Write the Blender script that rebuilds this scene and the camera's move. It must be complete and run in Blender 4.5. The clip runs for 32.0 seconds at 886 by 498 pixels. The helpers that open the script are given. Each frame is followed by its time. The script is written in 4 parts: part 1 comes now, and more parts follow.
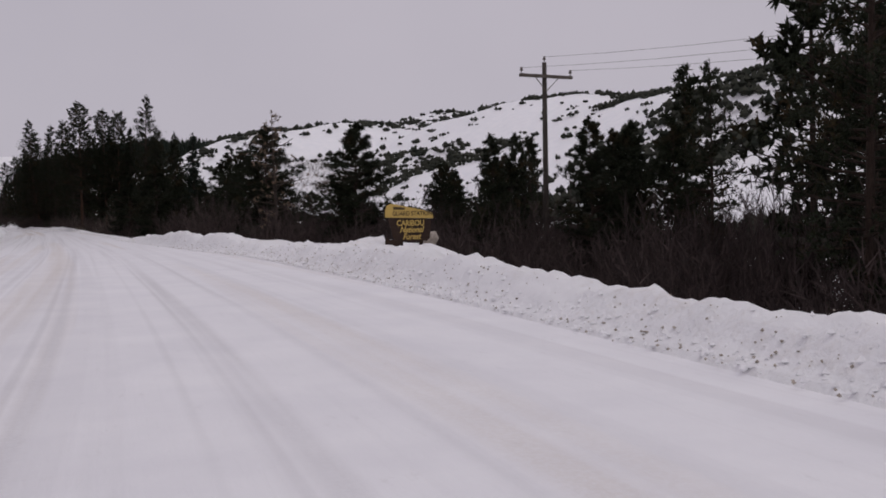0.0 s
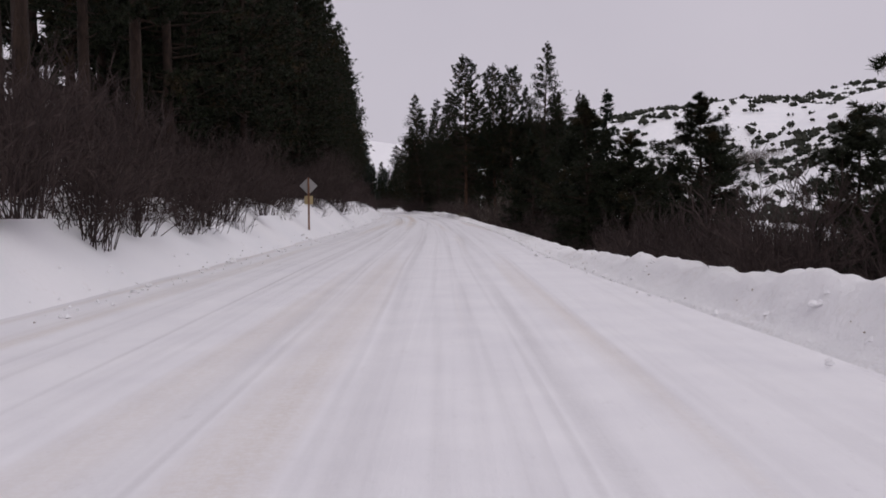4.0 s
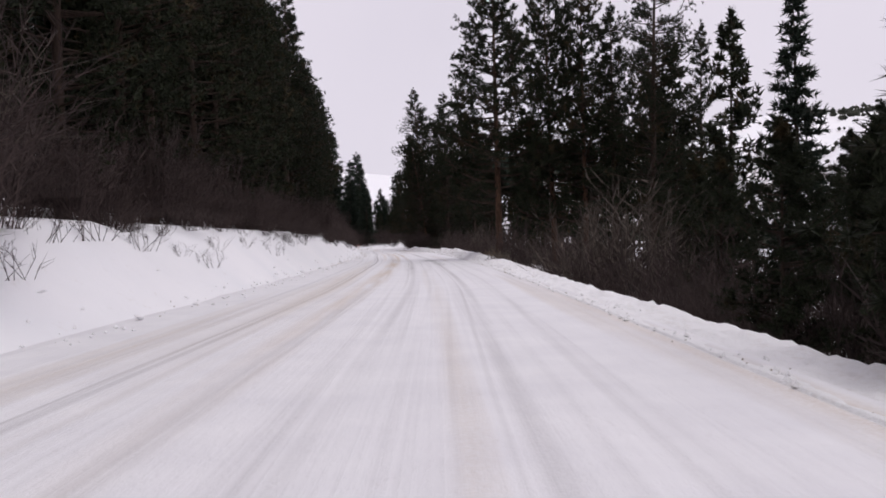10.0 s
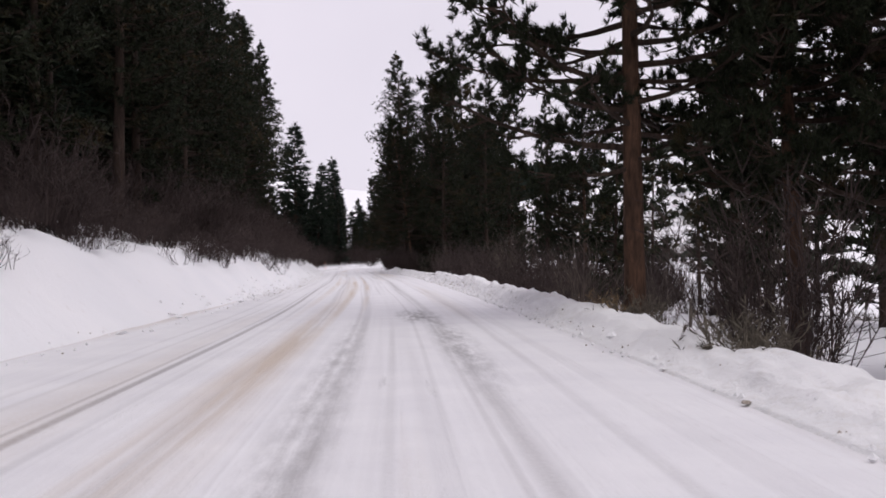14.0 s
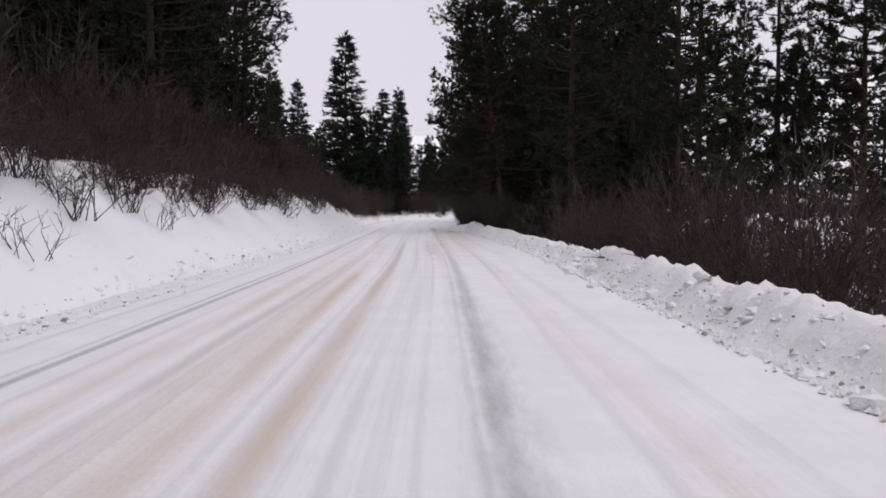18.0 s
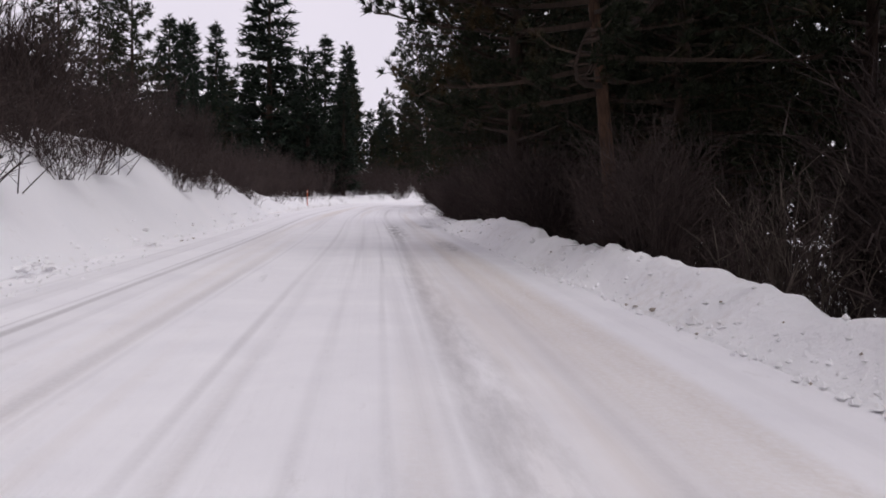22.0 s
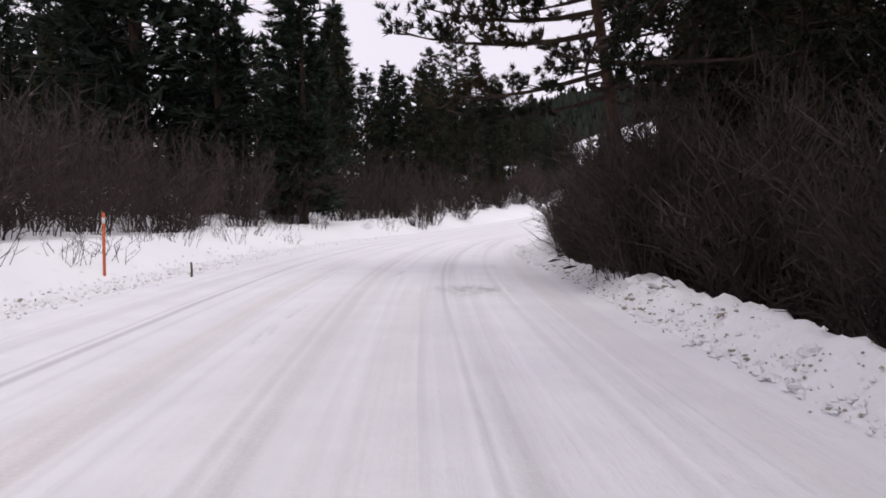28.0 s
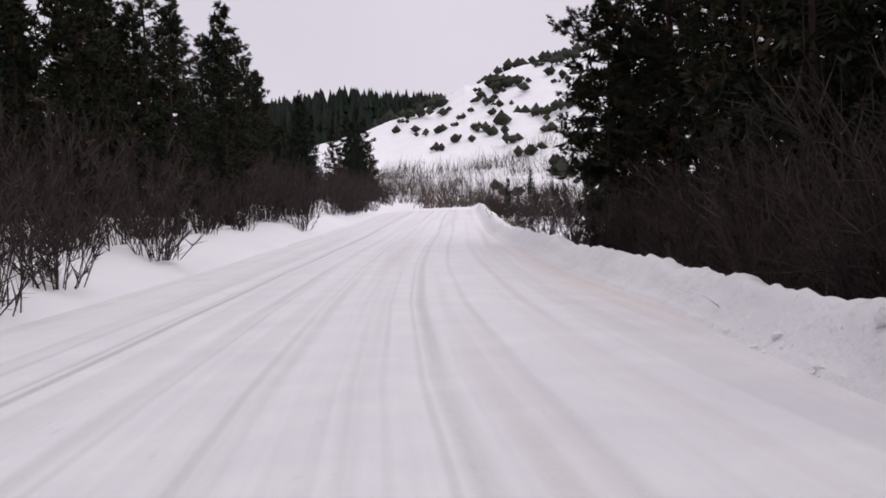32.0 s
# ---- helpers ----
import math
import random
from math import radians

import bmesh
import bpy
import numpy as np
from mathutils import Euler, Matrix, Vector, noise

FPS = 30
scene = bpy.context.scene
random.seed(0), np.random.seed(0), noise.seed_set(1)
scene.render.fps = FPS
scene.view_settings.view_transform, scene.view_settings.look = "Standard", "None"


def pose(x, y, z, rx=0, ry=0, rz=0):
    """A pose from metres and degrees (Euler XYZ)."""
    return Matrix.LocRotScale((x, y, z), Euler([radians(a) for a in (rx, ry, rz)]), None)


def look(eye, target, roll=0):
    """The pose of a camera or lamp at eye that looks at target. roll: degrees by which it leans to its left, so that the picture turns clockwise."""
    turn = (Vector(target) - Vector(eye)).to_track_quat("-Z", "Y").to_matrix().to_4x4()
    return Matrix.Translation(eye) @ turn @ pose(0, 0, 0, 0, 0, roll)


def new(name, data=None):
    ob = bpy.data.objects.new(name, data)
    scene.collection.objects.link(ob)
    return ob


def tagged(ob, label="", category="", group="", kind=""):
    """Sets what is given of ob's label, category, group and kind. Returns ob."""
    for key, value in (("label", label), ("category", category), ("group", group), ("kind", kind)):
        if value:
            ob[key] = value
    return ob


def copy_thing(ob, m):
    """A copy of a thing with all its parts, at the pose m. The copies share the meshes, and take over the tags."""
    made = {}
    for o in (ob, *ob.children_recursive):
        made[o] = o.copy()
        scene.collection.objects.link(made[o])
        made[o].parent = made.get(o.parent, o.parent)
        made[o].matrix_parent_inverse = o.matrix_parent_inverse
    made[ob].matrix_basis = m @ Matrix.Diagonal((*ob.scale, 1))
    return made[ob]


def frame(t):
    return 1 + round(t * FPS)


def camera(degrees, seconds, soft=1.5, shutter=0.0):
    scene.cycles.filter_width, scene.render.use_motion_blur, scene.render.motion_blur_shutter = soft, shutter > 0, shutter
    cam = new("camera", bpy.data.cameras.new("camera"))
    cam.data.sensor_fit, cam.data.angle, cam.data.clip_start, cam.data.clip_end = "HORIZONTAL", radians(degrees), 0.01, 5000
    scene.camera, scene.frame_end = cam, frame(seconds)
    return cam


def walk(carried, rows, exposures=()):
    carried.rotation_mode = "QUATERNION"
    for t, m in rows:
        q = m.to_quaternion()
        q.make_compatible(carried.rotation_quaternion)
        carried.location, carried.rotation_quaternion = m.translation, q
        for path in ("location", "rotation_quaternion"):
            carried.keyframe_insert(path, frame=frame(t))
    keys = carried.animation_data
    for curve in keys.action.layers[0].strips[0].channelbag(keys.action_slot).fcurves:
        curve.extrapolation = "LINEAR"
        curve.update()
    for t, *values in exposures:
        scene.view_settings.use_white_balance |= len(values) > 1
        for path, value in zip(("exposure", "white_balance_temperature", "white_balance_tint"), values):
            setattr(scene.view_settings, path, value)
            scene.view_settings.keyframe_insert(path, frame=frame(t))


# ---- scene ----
cam = camera(51.6, 32.0, 1.75)
PATH = [
    (0, (-1.719, 0.44, 1.212), (-0.875, 2.252, 1.142), -1.0),
    (0.5, (-1.152, 5.551, 1.322), (-0.297, 7.354, 1.181), -1.0),
    (1, (-0.627, 10.645, 1.388), (0.252, 12.439, 1.297), -1.2),
    (1.5, (-0.253, 15.63, 1.38), (0.587, 17.443, 1.312), -0.7),
    (2, (-0.106, 20.582, 1.349), (0.415, 22.511, 1.278), -1.3),
    (2.5, (0.134, 25.411, 1.342), (0.433, 27.387, 1.255), -2.0),
    (3, (0.444, 30.098, 1.31), (0.623, 32.089, 1.277), -1.8),
    (3.5, (0.74, 34.655, 1.361), (0.864, 36.65, 1.303), -1.0),
    (4, (0.931, 39.15, 1.398), (0.999, 41.147, 1.306), -0.3),
    (4.5, (1.028, 43.591, 1.432), (1.066, 45.59, 1.369), -1.3),
    (6.5, (1.82, 60.409, 1.308), (1.913, 62.404, 1.205), -0.3),
    (7, (1.993, 64.916, 1.249), (2.075, 66.914, 1.186), -1.3),
    (7.5, (2.024, 69.513, 1.294), (2.09, 71.511, 1.24), -1.4),
    (8, (2.127, 74.101, 1.336), (2.188, 76.1, 1.31), -1.1),
    (8.5, (2.295, 78.723, 1.349), (2.335, 80.722, 1.343), -1.7),
    (9, (2.52, 83.401, 1.34), (2.571, 85.4, 1.346), -1.5),
    (9.5, (2.688, 88.15, 1.348), (2.749, 90.149, 1.328), -1.4),
    (10, (2.683, 92.915, 1.294), (2.727, 94.915, 1.277), -1.6),
    (10.5, (2.765, 97.908, 1.34), (2.802, 99.907, 1.364), -3.2),
    (11, (2.77, 102.878, 1.374), (2.829, 104.877, 1.389), -2.9),
    (11.5, (2.764, 107.78, 1.353), (2.858, 109.778, 1.354), -4.5),
    (12, (2.758, 112.656, 1.317), (2.847, 114.654, 1.319), -2.6),
    (12.5, (2.737, 117.594, 1.291), (2.798, 119.593, 1.294), -0.4),
    (13, (2.751, 122.588, 1.249), (2.805, 124.588, 1.249), -1.3),
    (13.5, (2.779, 127.661, 1.281), (2.861, 129.659, 1.287), -0.9),
    (14, (2.814, 132.732, 1.318), (2.892, 134.73, 1.342), -1.0),
    (14.5, (2.803, 137.774, 1.385), (2.886, 139.773, 1.394), -1.2),
    (16.5, (2.655, 157.448, 1.332), (2.671, 159.448, 1.331), -0.1),
    (17, (2.5, 162.336, 1.289), (2.468, 164.336, 1.281), 0.4),
    (17.5, (2.337, 167.243, 1.376), (2.291, 169.242, 1.336), -0.5),
    (18, (2.087, 172.113, 1.358), (2.002, 174.11, 1.274), 0.0),
    (18.5, (1.697, 176.938, 1.321), (1.721, 178.937, 1.26), -3.7),
    (19, (1.348, 181.714, 1.335), (1.375, 183.713, 1.268), -0.7),
    (19.5, (1.006, 186.45, 1.34), (1.001, 188.444, 1.191), -0.5),
    (20, (0.713, 191.135, 1.36), (0.742, 193.128, 1.193), -1.5),
    (20.5, (0.385, 195.788, 1.357), (0.356, 197.783, 1.23), -2.1),
    (21, (-0.018, 200.384, 1.385), (-0.042, 202.382, 1.311), -1.1),
    (21.5, (-0.066, 204.679, 1.263), (-0.03, 206.677, 1.182), 1.0),
    (22, (-0.178, 209.067, 1.273), (-0.16, 211.063, 1.149), 0.7),
    (22.5, (-0.304, 213.417, 1.277), (-0.321, 215.415, 1.191), -0.3),
    (23, (-0.765, 217.851, 1.358), (-0.765, 219.849, 1.264), 0.9),
    (23.5, (-1.178, 222.43, 1.262), (-1.213, 224.429, 1.204), -0.3),
    (24, (-1.579, 227.159, 1.314), (-1.657, 229.157, 1.268), -1.1),
    (24.5, (-2.08, 232.011, 1.373), (-2.194, 234.006, 1.298), -1.4),
    (25, (-2.486, 236.822, 1.303), (-2.604, 238.816, 1.209), -1.1),
    (25.5, (-2.77, 241.663, 1.309), (-2.899, 243.657, 1.222), -1.2),
    (27.5, (-3.431, 261.19, 1.447), (-3.473, 263.188, 1.38), -0.2),
    (28, (-3.804, 266.08, 1.337), (-3.793, 268.078, 1.253), -0.3),
    (28.5, (-4.065, 270.969, 1.313), (-3.878, 272.958, 1.231), -1.6),
    (29, (-4.356, 275.852, 1.309), (-4.101, 277.833, 1.212), -2.4),
    (29.5, (-4.387, 280.688, 1.281), (-4.085, 282.663, 1.188), -2.7),
    (30, (-4.315, 285.581, 1.265), (-3.951, 287.547, 1.222), -1.7),
    (30.5, (-4.024, 290.525, 1.246), (-3.608, 292.481, 1.195), -2.1),
    (31, (-3.62, 295.486, 1.267), (-3.152, 297.43, 1.208), -2.0),
    (31.5, (-3.126, 300.421, 1.321), (-2.558, 302.337, 1.264), -1.9),
    (32, (-2.601, 305.344, 1.347), (-1.969, 307.241, 1.293), -2.4),
]
LIGHTNESS = [(0, -0.6), (2, -0.46), (4, -0.38), (6, -0.28), (8, -0.1), (10, 0.08), (13, 0.16), (15, 0.2), (17, 0.06), (19, 0.1), (20, -0.2), (21, 0.1), (22, 0.17), (23, 0.28), (24, 0.5), (25, 0.42), (28, 0.34), (30, 0.32), (31, 0.12), (32, 0.0)]
walk(cam, [(t, look(eye, target, roll)) for t, eye, target, roll in PATH], LIGHTNESS)

import functools

# ---- light ----
SUN_EL, SUN_ROT = radians(60), radians(150)
world = bpy.data.worlds.new("overcast")
scene.world = world
world.use_nodes = True
wn, wl = world.node_tree.nodes, world.node_tree.links
wn.clear()
sky = wn.new("ShaderNodeTexSky")
sky.sky_type, sky.sun_disc, sky.sun_elevation, sky.sun_rotation = "NISHITA", False, SUN_EL, SUN_ROT
grey = wn.new("ShaderNodeHueSaturation")
grey.inputs["Saturation"].default_value = 0.15
wl.new(sky.outputs[0], grey.inputs["Color"])
cloud = wn.new("ShaderNodeMix")
cloud.data_type = "RGBA"
cloud.inputs["Factor"].default_value = 0.88
wl.new(grey.outputs[0], cloud.inputs["A"])
veil = wn.new("ShaderNodeTexNoise")
veil.inputs["Scale"].default_value, veil.inputs["Detail"].default_value = 2.2, 5
wl.new(wn.new("ShaderNodeTexCoord").outputs["Generated"], veil.inputs["Vector"])
layer = wn.new("ShaderNodeValToRGB")
layer.color_ramp.elements[0].position, layer.color_ramp.elements[0].color = 0.3, (0.71, 0.66, 0.76, 1)
layer.color_ramp.elements[1].position, layer.color_ramp.elements[1].color = 0.7, (0.79, 0.73, 0.83, 1)
wl.new(veil.outputs["Fac"], layer.inputs[0])
bright = wn.new("ShaderNodeVectorMath")
bright.operation = "SCALE"
bright.inputs["Scale"].default_value = 10
wl.new(layer.outputs[0], bright.inputs[0])
wl.new(bright.outputs[0], cloud.inputs["B"])
back = wn.new("ShaderNodeBackground")
back.inputs["Strength"].default_value = 0.1
wl.new(cloud.outputs["Result"], back.inputs["Color"])
wout = wn.new("ShaderNodeOutputWorld")
wl.new(back.outputs[0], wout.inputs["Surface"])
sun = new("sun", bpy.data.lights.new("sun", "SUN"))
sun.data.energy, sun.data.angle, sun.data.color = 1.0, radians(45), (1, 0.97, 0.94)
sun.matrix_world = look((0, 0, 50), Vector((0, 0, 50)) - Vector((math.sin(SUN_ROT) * math.cos(SUN_EL), math.cos(SUN_ROT) * math.cos(SUN_EL), math.sin(SUN_EL))))


# ---- materials ----
class Mat:
    """A small wrapper to chain shader nodes."""

    def __init__(self, name, rough=0.9, spec=0.2):
        self.m = bpy.data.materials.new(name)
        self.m.use_nodes = True
        self.n, self.l = self.m.node_tree.nodes, self.m.node_tree.links
        self.b = self.n["Principled BSDF"]
        self.b.inputs["Roughness"].default_value = rough
        self.b.inputs["Specular IOR Level"].default_value = spec

    def coord(self, kind="Object"):
        return self.n.new("ShaderNodeTexCoord").outputs[kind]

    def place(self):
        return self.n.new("ShaderNodeNewGeometry").outputs["Position"]

    def scaled(self, vec, scale):
        node = self.n.new("ShaderNodeMapping")
        node.inputs["Scale"].default_value = scale
        self.l.new(vec, node.inputs["Vector"])
        return node.outputs[0]

    def noise(self, vec, scale, detail=4, rough=0.55, dist=0.0):
        node = self.n.new("ShaderNodeTexNoise")
        node.inputs["Scale"].default_value, node.inputs["Detail"].default_value = scale, detail
        node.inputs["Roughness"].default_value, node.inputs["Distortion"].default_value = rough, dist
        self.l.new(vec, node.inputs["Vector"])
        return node.outputs["Fac"]

    def ramp(self, fac, *stops):
        node = self.n.new("ShaderNodeValToRGB")
        els = node.color_ramp.elements
        while len(els) < len(stops):
            els.new(0.5)
        for e, (p, c) in zip(els, stops):
            e.position, e.color = p, (*c, 1) if len(c) == 3 else c
        self.l.new(fac, node.inputs[0])
        return node.outputs[0]

    def grade(self, fac, lo, hi, a=0.0, b=1.0):
        node = self.n.new("ShaderNodeMapRange")
        for k, v in zip(("From Min", "From Max", "To Min", "To Max"), (lo, hi, a, b)):
            node.inputs[k].default_value = v
        self.l.new(fac, node.inputs["Value"])
        return node.outputs[0]

    def math(self, op, a, b):
        node = self.n.new("ShaderNodeMath")
        node.operation = op
        for k, v in enumerate((a, b)):
            if isinstance(v, (int, float)):
                node.inputs[k].default_value = v
            else:
                self.l.new(v, node.inputs[k])
        return node.outputs[0]

    def mix(self, fac, a, b, how="MIX"):
        node = self.n.new("ShaderNodeMix")
        node.data_type, node.blend_type = "RGBA", how
        for k, v in (("Factor", fac), ("A", a), ("B", b)):
            if isinstance(v, (int, float)):
                node.inputs[k].default_value = v
            elif isinstance(v, tuple):
                node.inputs[k].default_value = (*v, 1)
            else:
                self.l.new(v, node.inputs[k])
        return node.outputs["Result"]

    def random(self):
        return self.n.new("ShaderNodeObjectInfo").outputs["Random"]

    def island(self):
        return self.n.new("ShaderNodeNewGeometry").outputs["Random Per Island"]

    def color(self, c):
        if isinstance(c, tuple):
            self.b.inputs["Base Color"].default_value = (*c, 1)
        else:
            self.l.new(c, self.b.inputs["Base Color"])
        return self

    def bump(self, h, strength=0.5, dist=0.02):
        node = self.n.new("ShaderNodeBump")
        node.inputs["Strength"].default_value, node.inputs["Distance"].default_value = strength, dist
        self.l.new(h, node.inputs["Height"])
        self.l.new(node.outputs[0], self.b.inputs["Normal"])
        return self


def snow_material():
    m = Mat("snow", 0.75, 0.25)
    p = m.place()
    fine, mid, wide = m.noise(p, 14, 5), m.noise(p, 1.6, 5), m.noise(p, 0.25, 3)
    base = m.ramp(wide, (0.3, (0.83, 0.83, 0.86)), (0.7, (0.89, 0.88, 0.90)))
    dirt = m.grade(m.math("MULTIPLY", mid, m.noise(p, 6.5, 5, 0.7)), 0.34, 0.52, 0, 0.35)
    c = m.mix(dirt, base, (0.56, 0.50, 0.44))
    xyz = m.n.new("ShaderNodeSeparateXYZ")
    m.l.new(p, xyz.inputs[0])
    wood = m.math("MULTIPLY", m.grade(xyz.outputs["Y"], 640, 668), m.math("MULTIPLY", m.grade(xyz.outputs["X"], 20, 60), m.grade(xyz.outputs["X"], 252, 218)))
    m.color(m.mix(wood, c, m.mix(m.noise(p, 0.05, 5, 0.8), (0.012, 0.018, 0.016), (0.06, 0.075, 0.075))))
    return m.bump(m.math("ADD", m.math("MULTIPLY", fine, 0.4), mid), 0.5, 0.06).m


def bank_material():
    m = Mat("plowed_snow", 0.8, 0.2)
    p = m.place()
    crumbs, mid = m.noise(p, 7, 6, 0.7), m.noise(p, 1.3, 5, 0.6)
    base = m.ramp(mid, (0.3, (0.82, 0.815, 0.83)), (0.7, (0.89, 0.88, 0.895)))
    uv = m.coord("UV")
    rut = m.noise(m.scaled(uv, (1, 0.25, 1)), 1.1, 5, 0.65)
    dirt = m.grade(m.math("MULTIPLY", rut, crumbs), 0.27, 0.46, 0, 0.34)
    m.color(m.mix(dirt, base, (0.50, 0.43, 0.35)))
    return m.bump(m.math("ADD", crumbs, m.math("MULTIPLY", mid, 2)), 0.7, 0.07).m


def road_material():
    """Packed snow: polished wheel tracks and sanded, tan streaks that run along the road (UV: across, along)."""
    m = Mat("packed_snow_road", 0.62, 0.3)
    uv, p = m.coord("UV"), m.place()
    streak = m.noise(m.scaled(uv, (2.2, 0.02, 1)), 1.0, 3, 0.5, 0.15)
    thin = m.noise(m.scaled(uv, (9.0, 0.05, 1)), 1.0, 4, 0.6, 0.2)
    patch = m.noise(m.scaled(uv, (0.35, 0.035, 1)), 1.0, 3)
    grain = m.noise(p, 22, 5, 0.7)
    ends = m.n.new("ShaderNodeSeparateXYZ")
    m.l.new(uv, ends.inputs[0])
    along = ends.outputs["Y"]
    wander = m.math("ADD", m.math("MULTIPLY", m.math("SINE", m.math("DIVIDE", along, 17.0), 0), 0.12), m.math("MULTIPLY", m.math("SINE", m.math("ADD", m.math("DIVIDE", along, 6.1), 1.0), 0), 0.06))
    across = m.math("SUBTRACT", ends.outputs["X"], wander)
    base = m.ramp(m.noise(p, 0.9, 4), (0.3, (0.80, 0.79, 0.82)), (0.7, (0.87, 0.86, 0.88)))
    polished = m.math("MULTIPLY", m.grade(streak, 0.50, 0.60), m.grade(patch, 0.34, 0.60, 0.35, 1.0))
    c = m.mix(m.math("MULTIPLY", polished, 0.20), base, (0.50, 0.48, 0.50))
    c = m.mix(m.math('MULTIPLY', m.grade(thin, 0.56, 0.74, 0, 0.12), m.grade(patch, 0.38, 0.62, 0.1, 1.0)), c, (0.50, 0.475, 0.48))
    c = m.mix(m.grade(m.noise(m.scaled(uv, (13.0, 0.5, 1)), 1.0, 4, 0.65, 0.3), 0.62, 0.78, 0, 0.09), c, (0.47, 0.44, 0.43))
    c = m.mix(m.grade(m.noise(m.scaled(uv, (6.0, 2.2, 1)), 1.0, 6, 0.75), 0.60, 0.72, 0, 0.25), c, (0.55, 0.52, 0.52))
    strong = m.math("MULTIPLY", m.grade(along, 100, 145, 0.8, 1.35), m.grade(along, 205, 240, 1.0, 0.66))
    for k, (u0, w, depth) in enumerate(((-0.75, 0.10, 0.55), (-0.93, 0.05, 0.45), (0.78, 0.11, 0.65), (0.60, 0.04, 0.5), (-0.2, 0.06, 0.3), (1.55, 0.07, 0.35), (-1.9, 0.10, 0.45), (-1.72, 0.04, 0.4), (-3.02, 0.07, 0.95), (-3.22, 0.045, 0.7), (-2.7, 0.06, 0.3), (-4.2, 0.07, 0.4), (0.25, 0.04, 0.3), (-3.8, 0.05, 0.35))):
        away = m.math("ABSOLUTE", m.math("SUBTRACT", across, u0), 0)
        fade = m.grade(m.noise(m.scaled(uv, (0.9, 0.035, 1)), 1.0 + 0.13 * k, 4, 0.6), 0.36, 0.62, 0.6 if u0 in (-3.02, -3.2) else 0.15, 1)
        if u0 in (-3.02, -3.2):
            fade = m.math("MULTIPLY", fade, m.grade(along, 72, 92, 0.15, 1))
        c = m.mix(m.math("MULTIPLY", m.grade(away, w * 1.25, w * 0.35, 0, depth * 0.78), m.math("MULTIPLY", m.math("MULTIPLY", fade, strong), m.grade(grain, 0.3, 0.6, 0.6, 1))), c, (0.41, 0.39, 0.40))
    sand = m.noise(m.scaled(uv, (0.75, 0.014, 1)), 1.0, 4, 0.5)
    c = m.mix(m.math("MULTIPLY", m.grade(sand, 0.54, 0.68), m.grade(grain, 0.35, 0.6, 0.25, 0.55)), c, (0.58, 0.49, 0.40))
    bare = m.math("MULTIPLY", m.grade(m.noise(m.scaled(uv, (1.6, 0.11, 1)), 1.0, 5, 0.65), 0.67, 0.76), m.grade(grain, 0.4, 0.6))
    c = m.mix(m.math("MULTIPLY", bare, 0.6), c, (0.16, 0.15, 0.15))
    worn = m.grade(m.noise(m.scaled(uv, (5, 0.9, 1)), 1.0, 5, 0.7), 0.38, 0.62)
    for u0, y0, w, l, k in ((0.55, 154.6, 0.5, 2.6, 0.75), (0.9, 147.5, 0.35, 6, 0.5), (1.0, 238.5, 0.30, 6.5, 0.7), (2.25, 242.8, 0.28, 1.7, 0.8), (2.0, 231, 0.25, 2.6, 0.5), (1.0, 281.5, 0.7, 1.1, 0.5), (0.2, 205, 0.3, 8, 0.3), (-0.8, 142, 0.3, 12, 0.35), (0.62, 178, 0.3, 15, 0.26), (0.85, 214, 0.26, 16, 0.26)):
        node = m.n.new("ShaderNodeMapping")
        node.inputs["Location"].default_value = (-u0 / w, -y0 / l, 0)
        node.inputs["Scale"].default_value = (1 / w, 1 / l, 0)
        m.l.new(uv, node.inputs["Vector"])
        size = m.n.new("ShaderNodeVectorMath")
        size.operation = "LENGTH"
        m.l.new(node.outputs[0], size.inputs[0])
        c = m.mix(m.math("MULTIPLY", m.grade(size.outputs["Value"], 1.25, 0.35, 0, k), worn), c, (0.13, 0.12, 0.12))
    for u0, y0, w, l, k in ((-1.75, 142, 0.42, 24, 0.85), (-2.0, 118, 0.4, 22, 0.55), (-2.45, 184, 0.2, 30, 0.6), (-1.42, 182, 0.17, 30, 0.95), (-0.8, 184, 0.14, 28, 0.8), (1.2, 216, 0.5, 20, 0.3)):
        node = m.n.new("ShaderNodeMapping")
        node.inputs["Location"].default_value = (-u0 / w, -y0 / l, 0)
        node.inputs["Scale"].default_value = (1 / w, 1 / l, 0)
        m.l.new(uv, node.inputs["Vector"])
        size = m.n.new("ShaderNodeVectorMath")
        size.operation = "LENGTH"
        m.l.new(node.outputs[0], size.inputs[0])
        c = m.mix(m.math("MULTIPLY", m.grade(size.outputs["Value"], 1.2, 0.2, 0, k), m.grade(m.noise(m.scaled(uv, (2.5, 0.12, 1)), 1.0, 5), 0.3, 0.6)), c, (0.60, 0.50, 0.41))
    m.color(c)
    h = m.math("ADD", m.math("MULTIPLY", m.math("ADD", polished, thin), -0.7), m.math("ADD", m.math("MULTIPLY", grain, 0.4), m.noise(m.scaled(uv, (5.5, 1.6, 1)), 1.0, 5, 0.7)))
    return m.bump(h, 0.45, 0.03).m


def wood_material(name, dark, light, scale=(9, 9, 1.2), rough=0.85, bump=0.6):
    m = Mat(name, rough, 0.2)
    p = m.coord()
    g = m.noise(m.scaled(p, scale), 1.6, 6, 0.68, 0.4)
    c = m.ramp(g, (0.3, dark), (0.68, light))
    c = m.mix(m.grade(m.noise(p, 1.3, 3), 0.4, 0.7, 0, 0.4), c, tuple(v * 0.6 for v in dark))
    return m.color(c).bump(g, bump, 0.03).m


